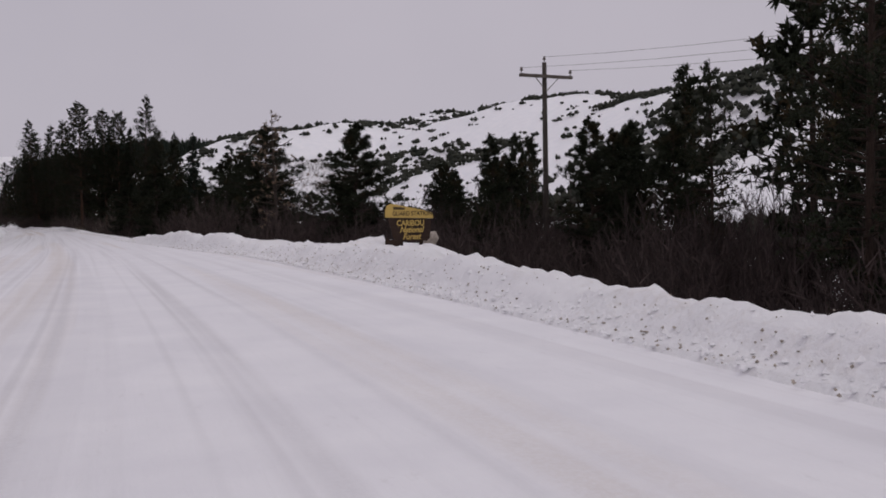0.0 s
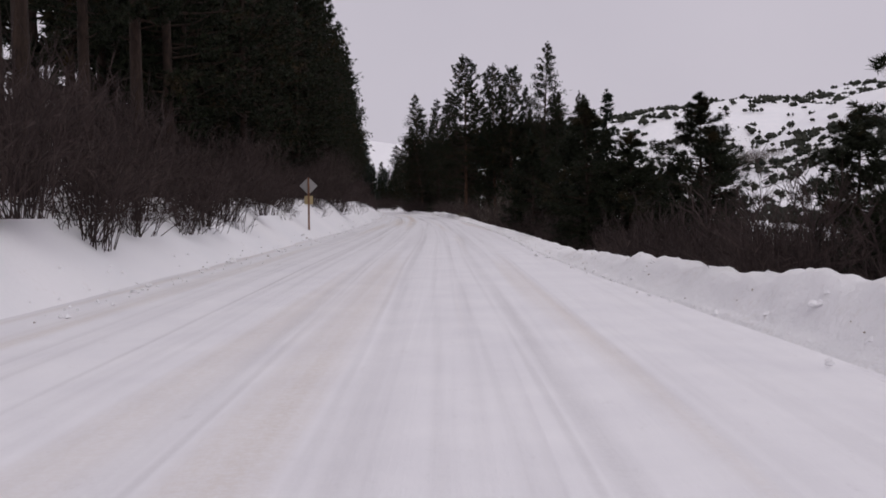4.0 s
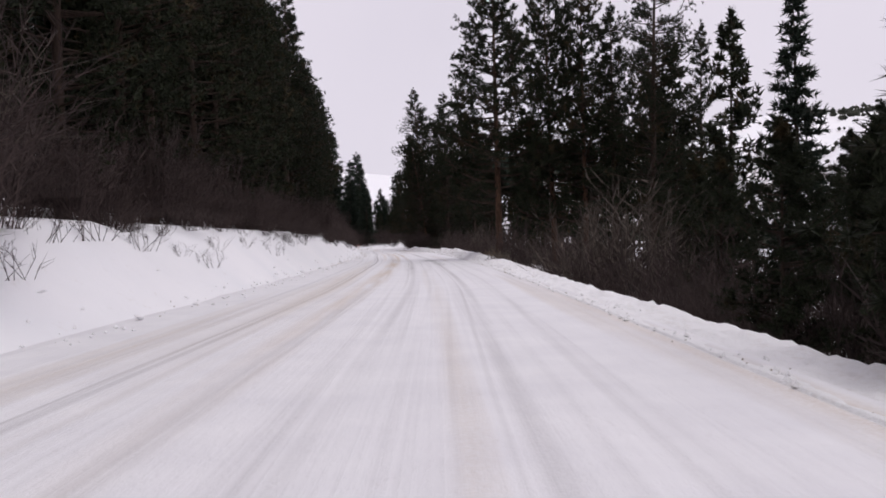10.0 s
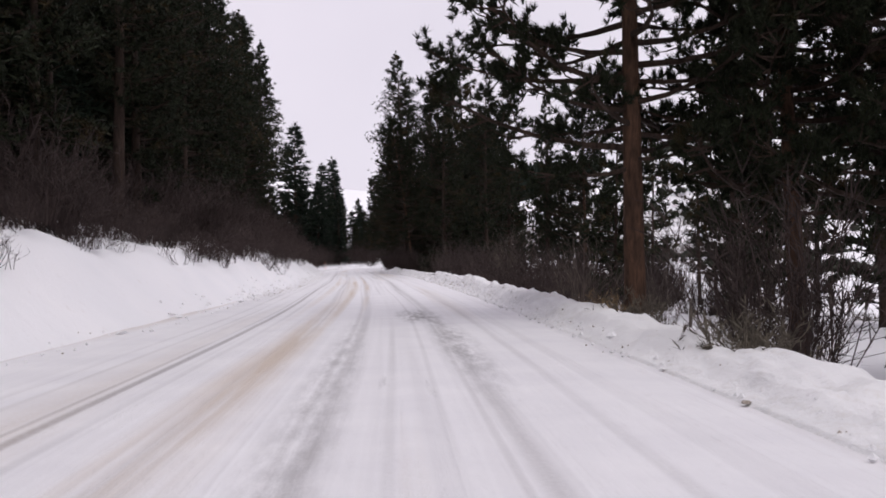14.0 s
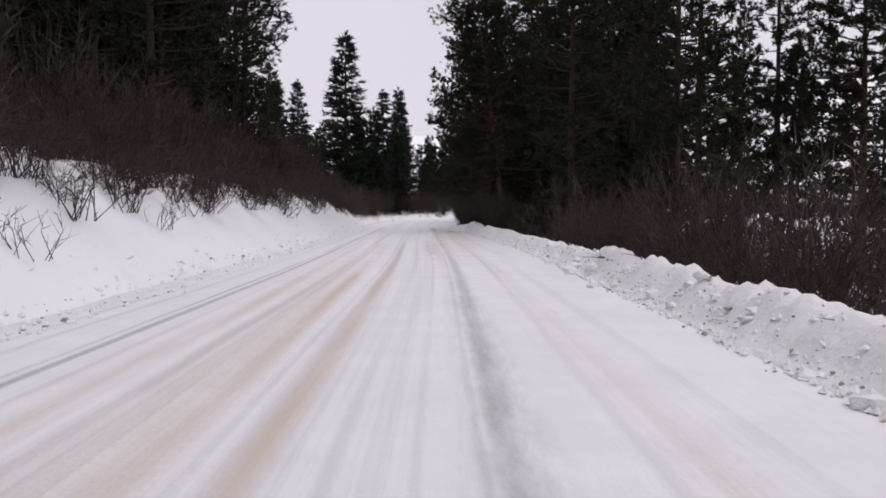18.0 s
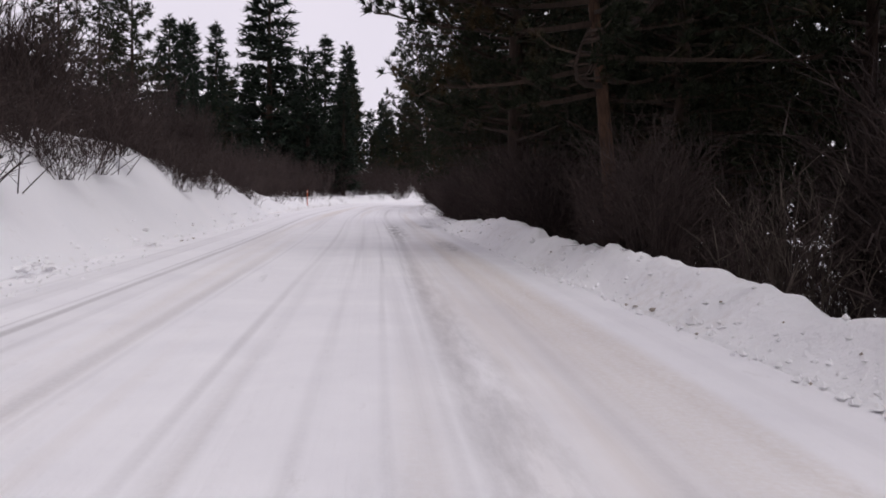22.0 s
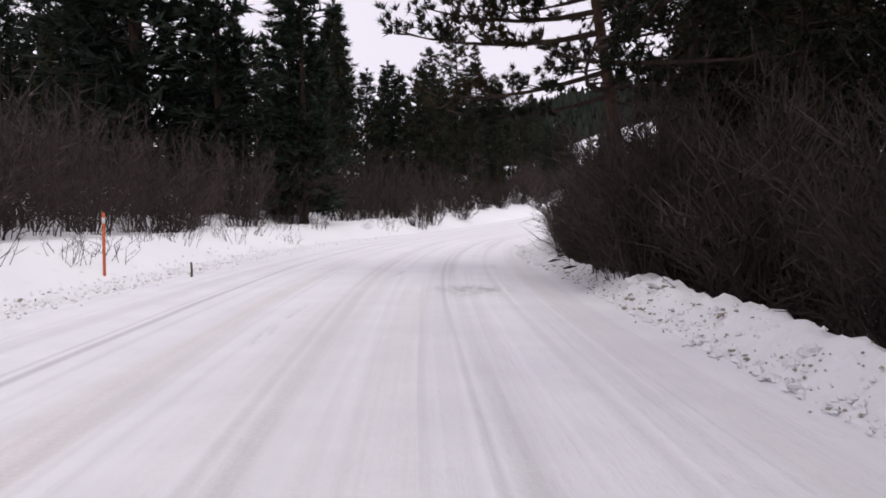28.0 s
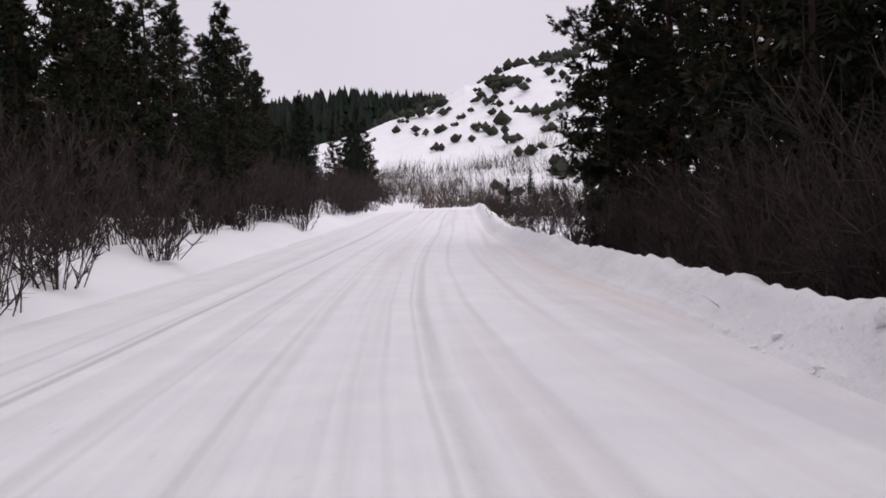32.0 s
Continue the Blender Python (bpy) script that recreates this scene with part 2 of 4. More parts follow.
def needle_material(name, dark, light, brown=0.0):
    m = Mat(name, 0.65, 0.15)
    c = m.mix(m.island(), dark, light)
    c = m.mix(m.grade(m.random(), 0, 1, 0, 0.45), c, tuple(v * 0.62 for v in dark))
    if brown:
        c = m.mix(m.grade(m.noise(m.coord(), 0.55, 3), 0.56, 0.66, 0, brown), c, (0.075, 0.042, 0.018))
    return m.color(c).m


def twig_material(name, dark, light):
    m = Mat(name, 0.8, 0.15)
    c = m.mix(m.island(), dark, light)
    return m.color(m.mix(m.grade(m.random(), 0, 1, 0, 0.4), c, tuple(v * 0.55 for v in dark))).m


def paint_material(name, c, rough=0.6, wear=0.25, metal=0.0):
    m = Mat(name, rough, 0.3)
    m.b.inputs["Metallic"].default_value = metal
    p = m.coord()
    w = m.noise(p, 9, 6, 0.7)
    m.color(m.mix(m.grade(w, 0.5, 0.75, 0, wear), c, tuple(v * 0.5 for v in c)))
    return m.bump(w, 0.2, 0.004).m


SNOW, BANK, ROAD = snow_material(), bank_material(), road_material()
BARK = wood_material("pine_bark", (0.018, 0.013, 0.011), (0.068, 0.044, 0.033), (7, 7, 1.6))
REDBARK = wood_material("red_pine_bark", (0.024, 0.015, 0.011), (0.125, 0.068, 0.043), (6, 6, 1.4))
LIMB = wood_material("limb_bark", (0.03, 0.024, 0.02), (0.095, 0.072, 0.058))
NEEDLE = needle_material("pine_needles", (0.009, 0.012, 0.006), (0.027, 0.033, 0.016), 0.5)
FIR = needle_material("fir_needles", (0.008, 0.014, 0.010), (0.023, 0.034, 0.021))
DEADNEEDLE = needle_material("dry_needles", (0.11, 0.075, 0.05), (0.22, 0.155, 0.11))
TWIG = twig_material("brown_twigs", (0.030, 0.022, 0.021), (0.090, 0.065, 0.060))
GREYTWIG = twig_material("grey_twigs", (0.055, 0.044, 0.038), (0.15, 0.122, 0.104))
SAGE = twig_material("sagebrush_twigs", (0.07, 0.06, 0.05), (0.19, 0.165, 0.13))
STRAW = twig_material("dry_straw", (0.17, 0.115, 0.06), (0.38, 0.28, 0.16))
DIRTY = wood_material("dirty_ice", (0.22, 0.185, 0.15), (0.56, 0.50, 0.44), (5, 5, 5), 0.8, 0.5)
BRUSH = twig_material("hill_brush", (0.018, 0.022, 0.016), (0.055, 0.056, 0.042))
POLEWOOD = wood_material("creosoted_pole", (0.025, 0.021, 0.019), (0.085, 0.07, 0.06), (14, 14, 0.8))
GREYWOOD = wood_material("weathered_wood", (0.06, 0.05, 0.045), (0.17, 0.145, 0.125), (14, 14, 0.8))


# ---- the road's line and the lie of the land ----
WAY_Y = [e[1] for _, e, _, _ in PATH]
WAY_X = [e[0] for _, e, _, _ in PATH]
BEND = np.polyfit((np.array(WAY_Y) - 150) / 150, WAY_X, 7)


def line(y):
    """Where the driven line lies, across the valley, at y metres along it."""
    y = np.asarray(y, float)
    mid = np.polyval(BEND, (np.clip(y, 2, 303) - 150) / 150)
    after = np.interp(y, [303, 306, 309, 313, 320, 330, 340], [0, 0.42, 1.02, 2.02, 4.0, 7.1, 10.4])
    return mid + after + 0.36 * np.clip(y - 340, 0, 5000) + 0.11 * np.clip(y - 2, -5000, 0)


def ease(t):
    t = np.clip(t, 0, 1)
    return t * t * (3 - 2 * t)


def rise(y):
    return 3.6 * ease((np.asarray(y, float) - 312) / 120)


def right_foot(y):
    return np.interp(y, [0, 14, 30, 44, 58, 66, 75, 85, 125, 142, 160, 180, 205, 222, 245, 266, 284, 293, 300, 308, 318, 332, 350], [4.4, 4.8, 5.0, 3.8, 3.0, 2.8, 2.9, 3.0, 3.0, 3.0, 3.0, 3.2, 3.4, 3.0, 2.6, 3.0, 3.0, 2.45, 2.6, 3.6, 4.6, 4.6, 3.6])


def right_crest(y):
    return np.interp(y, [0, 19, 25, 29, 33, 36, 40, 46, 56, 70, 82, 95, 125, 140, 155, 168, 180, 190, 199, 208, 222, 232, 238, 245, 252, 260, 280, 287, 298, 305, 312],
                     [0.33, 0.50, 0.52, 0.34, 0.32, 0.5, 0.72, 0.62, 0.40, -0.04, -0.1, -0.1, -0.1, 0.14, 0.40, 0.48, 0.54, 0.50, 0.36, 0.38, 0.44, 0.50, 0.40, 0.14, 0.08, 0.15, 0.36, 0.08, 0.04, 0.25, 0.5])


def left_foot(y):
    return np.interp(y, [0, 150, 185, 250, 272, 295, 320], [-5.3, -5.3, -4.5, -4.5, -5.3, -5.3, -5.0])


def left_crest(y):
    return np.interp(y, [0, 30, 60, 100, 150, 165, 210, 240, 256, 265, 278, 300, 330], [1.2, 1.95, 2.05, 2.4, 2.55, 2.70, 2.98, 3.05, 2.65, 2.0, 1.05, 1.0, 1.2])


def bumps(x, y, scale, octaves=3):
    return noise.fractal(Vector((x * scale, y * scale, 3.7)), 1.0, 2.0, octaves)


def valley(x, y):
    """The hills: a long ridge beside the road, a spur across it further on, wooded heights behind and far snowy ones."""
    ridge = float(ease((x - 95) / 205)) * float(np.interp(y, [-900, -300, 200, 314, 351, 376, 411, 435, 470, 565, 680, 740, 850, 1000, 1200], [50, 60, 65, 65, 62, 62, 66, 71, 73, 75, 79, 82, 82, 50, 10]))
    spur_top = float(np.interp(x, [-10, 30, 59, 77, 96, 116, 140, 190, 300], [0, 10, 23, 30, 37, 46, 55, 61, 68]))
    spur = spur_top * math.exp(-(((y - 590) / 110) ** 2)) * float(ease((y - 430) / 110))
    wooded = float(np.interp(x, [-60, 0, 50, 90, 190, 260], [6, 18, 38, 44, 47, 58])) * float(ease((y - 600) / 120)) * (1 - 0.6 * float(ease((y - 780) / 200)))
    far = float(np.interp(x, [-1500, -300, -60, 100, 300, 1500], [100, 76, 62, 70, 84, 100])) * float(ease((y - 900) / 620))
    west = 46 * float(ease((-x - 45) / 190)) * float(np.interp(y, [-200, 120, 260, 600], [0.5, 0.7, 1, 1]))
    h = max(ridge, spur, wooded, west, far)
    return h + (bumps(x, y, 0.012) * 7 + bumps(x, y, 0.05) * 1.2) * min(1, h / 14)


def land(y, u, rough=True):
    """Height of the snow at y metres along and u metres across the driven line."""
    f, c, lf, lc = float(right_foot(y)), float(right_crest(y)), float(left_foot(y)), float(left_crest(y))
    x, z0 = float(line(y)) + u, float(rise(y))
    if u > f:
        wide = float(np.interp(y, [17, 23.5, 31, 38, 60, 75, 130, 150, 165], [0.3, 3.3, 3.3, 0.3, 0.3, 0.9, 0.9, 0.6, 0.15]))
        up = c * float(ease((u - f) / 0.7))
        down = (c + float(np.interp(y, [55, 75, 132, 148], [0.75, 1.6, 1.6, 0.75]))) * float(ease((u - f - 0.45 - wide) / 2.2)) + 0.8 * float(ease((u - f - 1.5 - wide) / 5)) + 1.2 * float(ease((u - 12) / 30))
        z = up - down
        if rough:
            z += up * 0.30 * bumps(x, y, 0.42, 3) + 0.095 * bumps(x, y, 1.7, 3) * float(ease((u - f) / 0.5)) + 0.045 * bumps(x, y, 5.0, 2) * float(ease((u - f) / 0.4))
    elif u < lf:
        a = lf - u
        z = lc * (0.30 * float(ease(a / 0.9)) * 0.55 + 0.83 * float(ease((a - 0.2) / 3.1))) + 0.10 * max(0, a - 4.5) * float(np.interp(a, [0, 40, 60], [1, 1, 0.8]))
        if rough:
            z += 0.26 * lc * bumps(x, y, 0.24, 3) * float(ease(a / 2)) + 0.12 * bumps(x, y, 1.4, 3) * float(ease(a / 0.6)) + 0.05 * bumps(x, y, 5.0, 2) * float(ease(a / 0.4))
    else:
        z = 0.0
    return z + z0 * float(np.interp(abs(u), [0, 60, 160], [1, 1, 0.3])) + valley(x, y)


def sheet(name, ys, us, height, material, uv=False, smooth=True):
    """A sheet over the road's own grid; us may be a function of y."""
    verts, uvs = [], []
    for y in ys:
        row = us(y) if callable(us) else us
        cx = float(line(y))
        for u in row:
            verts.append((cx + u, y, height(y, u)))
            uvs.append((u, y))
    n = len(us(ys[0])) if callable(us) else len(us)
    faces = [(j * n + i, j * n + i + 1, (j + 1) * n + i + 1, (j + 1) * n + i) for j in range(len(ys) - 1) for i in range(n - 1)]
    me = bpy.data.meshes.new(name)
    me.from_pydata(verts, [], faces)
    if uv:
        layer = me.uv_layers.new(name="across_along")
        idx = np.empty(len(me.loops), np.int32)
        me.loops.foreach_get("vertex_index", idx)
        layer.data.foreach_set("uv", np.array(uvs, np.float32)[idx].ravel())
    me.materials.append(material)
    if smooth:
        me.polygons.foreach_set("use_smooth", [True] * len(me.polygons))
    return new(name, me)


def steps(*spans):
    out = []
    for a, b, n in spans:
        out += [a + (b - a) * k / n for k in range(n)]
    return out + [spans[-1][1]]


def under(y, u):
    """The ground sheet dips below the road and the banks, which lie on it."""
    z = land(y, u, False)
    if float(left_foot(y)) - 5.4 < u < float(right_foot(y)) + 2.6 and -16 < y < 396:
        z = min(z, land(y, u)) - 0.35
    return z


far_u = [6 * 1.075**k for k in range(1, 77)]
ground_u = [-v - 10 for v in reversed(far_u)] + steps((-15, 12, 36)) + [v + 8 for v in far_u]
ground_y = [-9 - 7 * 1.16**k for k in range(30, 0, -1)] + steps((-16, 420, 146)) + steps((424, 900, 60)) + [900 + 10 * 1.075**k for k in range(1, 62)]
tagged(sheet("ground", ground_y, ground_u, under, SNOW), "deep untouched snow over valley floor and hills", "ground", kind="structure")

near_y = steps((-15, 330, 690), (330, 395, 65))


def groove(y, u):
    """Wheel tracks pressed a few centimetres into the packed snow."""
    wander = 0.12 * math.sin(y / 17) + 0.06 * math.sin(y / 6.1 + 1)
    z = 0.0
    for c, w, d in ((-0.75, 0.16, 0.022), (0.78, 0.17, 0.024), (-0.2, 0.09, 0.010), (1.55, 0.12, 0.010), (-1.9, 0.16, 0.014), (-3.35, 0.18, 0.022), (-2.7, 0.10, 0.012), (-4.2, 0.14, 0.014)):
        z -= d * math.exp(-(((u - c - wander) / w) ** 2)) * (0.75 + 0.35 * math.sin(y / 9 + c * 5))
    return z + 0.012 * bumps(u * 2.5, y * 0.2, 1.0, 2) + float(rise(y)) - 0.02 * (u + 1.2) ** 2 / 9 + 0.015


def road_us(y):
    """The packed snow ends under the banks' feet."""
    a, b = float(left_foot(y)) - 1.2, float(right_foot(y)) + 0.4
    return [a + (b - a) * k / 110 for k in range(111)]


tagged(sheet("road", near_y, road_us, groove, ROAD, uv=True), "snow-packed road with grooved wheel tracks and tan sanded streaks", "road", kind="structure")


def right_us(y):
    f = float(right_foot(y))
    return [f - 0.25 + 1.5 * k / 22 for k in range(23)] + [f + 1.25 + 1.35 * k / 8 for k in range(1, 9)]


def left_us(y):
    f = float(left_foot(y))
    return [f + 0.25 - 5.4 * k / 38 for k in range(39)]


def bank_height(y, u):
    f, lf = float(right_foot(y)), float(left_foot(y))
    z = land(y, u)
    if u <= f or u >= lf and u < 0:
        z = float(rise(y)) - 0.10
    if u > f:
        cut = (u - f) / 0.5
        z += 0.05 * bumps(u * 3, y * 3, 1.6, 2) * min(1, cut)
        chunky = float(np.interp(y, [0, 10, 60, 160, 176, 184, 206, 214, 258, 268, 306, 316], [0.6, 0.6, 0.35, 0.35, 0.45, 1, 1, 0.4, 0.45, 1, 1, 0.5]))
        cell = noise.voronoi(Vector((u * 4.6, y * 3.4, 1.3)))[0]
        z += chunky * 0.10 * (0.5 - min(1, cell[0] * 1.5)) * min(1, cut) + chunky * 0.05 * (noise.voronoi(Vector((u * 10, y * 8, 4)))[0][0] - 0.4) * min(1, cut)
    return z


bank_y = steps((-15, 320, 1340), (320, 395, 150))
tagged(sheet("snow_bank_right", bank_y, right_us, bank_height, BANK, uv=True), "ploughed snow bank with lumpy, sand-flecked crest beside the road", "snow bank", kind="structure")
tagged(sheet("snow_bank_left", bank_y, left_us, bank_height, BANK, uv=True), "smooth sloping snow bank above the road's far edge", "snow bank", kind="structure")


def at(y, u, sink=0.0):
    """A point on the snow."""
    return Vector((float(line(y)) + u, y, land(y, u) - sink))


def spot(x, y, sink=0.0):
    u = x - float(line(y))
    return Vector((x, y, land(y, u) - sink))


# ---- mesh helpers ----
class Shape:
    """Collects tubes and blades, then becomes one mesh."""

    def __init__(self):
        self.v, self.f = [], []

    def tube(self, pts, radii, sides=5, cap=True):
        base = len(self.v)
        pts = [Vector(p) for p in pts]
        for k, p in enumerate(pts):
            d = (pts[min(k + 1, len(pts) - 1)] - pts[max(k - 1, 0)]).normalized()
            a = d.orthogonal().normalized()
            b = d.cross(a)
            for s in range(sides):
                ang = 2 * math.pi * s / sides
                self.v.append(p + (a * math.cos(ang) + b * math.sin(ang)) * radii[k])
        for k in range(len(pts) - 1):
            for s in range(sides):
                q = (s + 1) % sides
                self.f.append((base + k * sides + s, base + k * sides + q, base + (k + 1) * sides + q, base + (k + 1) * sides + s))
        if cap:
            self.f.append(tuple(base + (len(pts) - 1) * sides + s for s in range(sides)))
            self.f.append(tuple(base + s for s in reversed(range(sides))))
        return self

    def blade(self, p, d, length, width):
        side = d.cross(Vector((random.uniform(-1, 1), random.uniform(-1, 1), random.uniform(-1, 1)))).normalized() * width
        k = len(self.v)
        self.v += [p - side, p + side, p + d * length]
        self.f.append((k, k + 1, k + 2))

    def tuft(self, p, d, blades, length, width, spread=0.9):
        for _ in range(blades):
            way = (d + Vector((random.gauss(0, spread), random.gauss(0, spread), random.gauss(0.1, spread)))).normalized()
            self.blade(p, way, length * random.uniform(0.7, 1.2), width)

    def box(self, lo, hi, m=None):
        k = len(self.v)
        c = [Vector((x, y, z)) for x in (lo[0], hi[0]) for y in (lo[1], hi[1]) for z in (lo[2], hi[2])]
        self.v += [m @ p if m else p for p in c]
        self.f += [tuple(k + i for i in q) for q in ((0, 1, 3, 2), (4, 6, 7, 5), (0, 4, 5, 1), (2, 3, 7, 6), (0, 2, 6, 4), (1, 5, 7, 3))]
        return self

    def join(self, other):
        k = len(self.v)
        self.v += other.v
        self.f += [tuple(k + i for i in q) for q in other.f]

    def mesh(self, name, material, smooth=False):
        me = bpy.data.meshes.new(name)
        me.from_pydata(self.v, [], self.f)
        me.materials.append(material)
        if smooth:
            me.polygons.foreach_set("use_smooth", [True] * len(me.polygons))
        return me


def part(name, shape, material, parent, label="", smooth=False):
    ob = new(name, shape.mesh(name, material, smooth))
    ob.parent = parent
    if label:
        tagged(ob, label)
    return ob


def bevel(ob, width, segments=2):
    mod = ob.modifiers.new("edge", "BEVEL")
    mod.width, mod.segments, mod.limit_method = width, segments, "ANGLE"
    return ob


# ---- trees ----
def pine(h, clear, spread, limbs, tufts, blades, bark, needles, size=0.34, seed=0, sparse=0.0, radius=0.0, twiggy=0.08, thick=0.13, taper=0.62, low=0.0):
    """A ponderosa: bare lower stem, upswept limbs with needle tufts at their ends. Height about h metres, built at the origin."""
    random.seed(seed)
    root = new("pine_tree")
    r0 = radius or h * 0.011 + 0.02
    stem, wood, leaf = Shape(), Shape(), Shape()
    lean = [Vector((random.gauss(0, 0.012) * h, random.gauss(0, 0.012) * h, 0)) for _ in range(3)]

    def axis(t):
        return lean[0] * t + lean[1] * t * t + Vector((0, 0, h * t))

    ts = [0, 0.012, 0.04, 0.12, 0.25, 0.4, 0.55, 0.7, 0.85, 1.0]
    stem.tube([axis(t) - Vector((0, 0, 0.6 if t == 0 else 0)) for t in ts], [r0 * (1.5 if t == 0 else 1.22 if t < 0.02 else 1 - 0.93 * t) for t in ts], 9)
    for k in range(limbs):
        t = clear + (0.985 - clear) * ((k + random.random()) / limbs) ** 0.92
        q = (t - clear) / (1 - clear)
        reach = spread * max(low, 0.32 + 0.68 * min(1, q * 3.2 / max(0.2, taper - 0.3) * 0.32)) * (1 - q) ** taper * random.uniform(0.6, 1.22) + 0.25 * (1.2 - q)
        ang, up = random.uniform(0, 2 * math.pi), random.uniform(-0.1, 0.35) + 0.35 * q
        out = Vector((math.cos(ang), math.sin(ang), 0))
        p0 = axis(t)
        pts = [p0, p0 + out * reach * 0.45 + Vector((0, 0, up * reach * 0.25)), p0 + out * reach * 0.8 + Vector((0, 0, up * reach * 0.62)), p0 + out * reach + Vector((0, 0, up * reach))]
        r = 0.012 * reach + 0.012
        wood.tube([pts[0], pts[1], pts[3]], [r * 1.5, r, r * 0.3], 3, False)
        if random.random() < sparse:
            continue
        count = max(3, int(tufts * (0.5 + reach / spread)))
        for _ in range(count):
            s = random.uniform(0.15, 1.0) ** 0.8
            seg = min(2, int(s * 3))
            base = pts[seg].lerp(pts[seg + 1], s * 3 - seg)
            off = Vector((random.gauss(0, 0.17), random.gauss(0, 0.17), random.gauss(0.05, 0.13))) * reach * (0.35 + 0.65 * s) * 0.8
            if random.random() < twiggy:
                wood.tube([base, base + off], [r * 0.4, r * 0.2], 3, False)
            leaf.tuft(base + off, out * 0.35 + Vector((0, 0, 0.3)), blades, size, size * thick)
    leaf.tuft(axis(1), Vector((0, 0, 1)), blades * 2, size, size * 0.1)
    stem.join(wood)
    part("trunk", stem, bark, root, smooth=True)
    part("crown", leaf, needles, root)
    return root


def old_pine(h, clear, spread, limbs, radius, seed):
    """An old ponderosa: heavy crooked limbs, curving twigs, and long needles in round tufts at the twigs' ends."""
    random.seed(seed)
    root = new("pine_tree")
    stem, wood, leaf = Shape(), Shape(), Shape()
    bend = Vector((random.gauss(0, 0.02) * h, random.gauss(0, 0.02) * h, 0))

    def axis(t):
        return bend * t * (t - 0.3) + Vector((0, 0, h * t))

    ts = [0, 0.012, 0.04, 0.12, 0.25, 0.4, 0.55, 0.7, 0.85, 1.0]
    stem.tube([axis(t) - Vector((0, 0, 0.6 if t == 0 else 0)) for t in ts], [radius * (1.5 if t == 0 else 1.2 if t < 0.02 else 1 - 0.94 * t) for t in ts], 12)
    for k in range(limbs):
        t = clear + (0.985 - clear) * ((k + random.random()) / limbs) ** 0.9
        q = (t - clear) / (1 - clear)
        reach = spread * min(1, 0.75 + q * 2) * (1 - q) ** 0.85 * random.uniform(0.55, 1.15) + 0.35
        ang = k * 2.4 + random.uniform(-0.5, 0.5)
        out = Vector((math.cos(ang), math.sin(ang), 0))
        side = Vector((-out.y, out.x, 0))
        sag, lift = random.uniform(-0.30, 0.05) * (1 - q) + 0.15 * q, random.uniform(0.05, 0.3) + 0.3 * q
        p0, sway = axis(t), random.uniform(-0.18, 0.18)
        pts = [p0 + out * reach * a + side * reach * sway * math.sin(3 * a) + Vector((0, 0, reach * (sag * a + lift * a * a))) for a in (0, 0.22, 0.45, 0.68, 0.86, 1.0)]
        r = 0.011 * reach + 0.011
        wood.tube(pts, [r * c for c in (1.5, 1.2, 0.9, 0.65, 0.4, 0.2)], 4, False)
        for j in range(max(5, int(reach * 4.4 + 3 * q))):
            a = random.uniform(0.22, 1.0) * 4.999
            base = pts[int(a)].lerp(pts[int(a) + 1], a - int(a))
            flip = random.choice((-1, 1))
            long = random.uniform(0.35, 0.95) * (0.5 + 0.14 * reach)
            way = (out * random.uniform(0.2, 0.9) + side * flip * random.uniform(0.3, 1.0) + Vector((0, 0, random.uniform(-0.25, 0.5)))).normalized()
            mid = base + way * long * 0.55
            tip = base + way * long + Vector((0, 0, long * random.uniform(0.05, 0.4)))
            wood.tube([base, mid, tip], [r * 0.45, r * 0.3, 0.006], 3, False)
            for p in (mid.lerp(tip, 0.4), tip):
                up = (tip - mid).normalized() * 0.8 + Vector((0, 0, 0.3))
                for _ in range(3):
                    leaf.tuft(p + Vector((random.gauss(0, 0.09), random.gauss(0, 0.09), random.gauss(0, 0.06))), up, 20, 0.18, 0.019, 0.62)
    leaf.tuft(axis(1), Vector((0, 0, 1)), 40, 0.2, 0.012)
    part("trunk", stem, REDBARK, root, smooth=True)
    part("branchwork", wood, BARK, root)
    part("crown", leaf, NEEDLE, root)
    return root


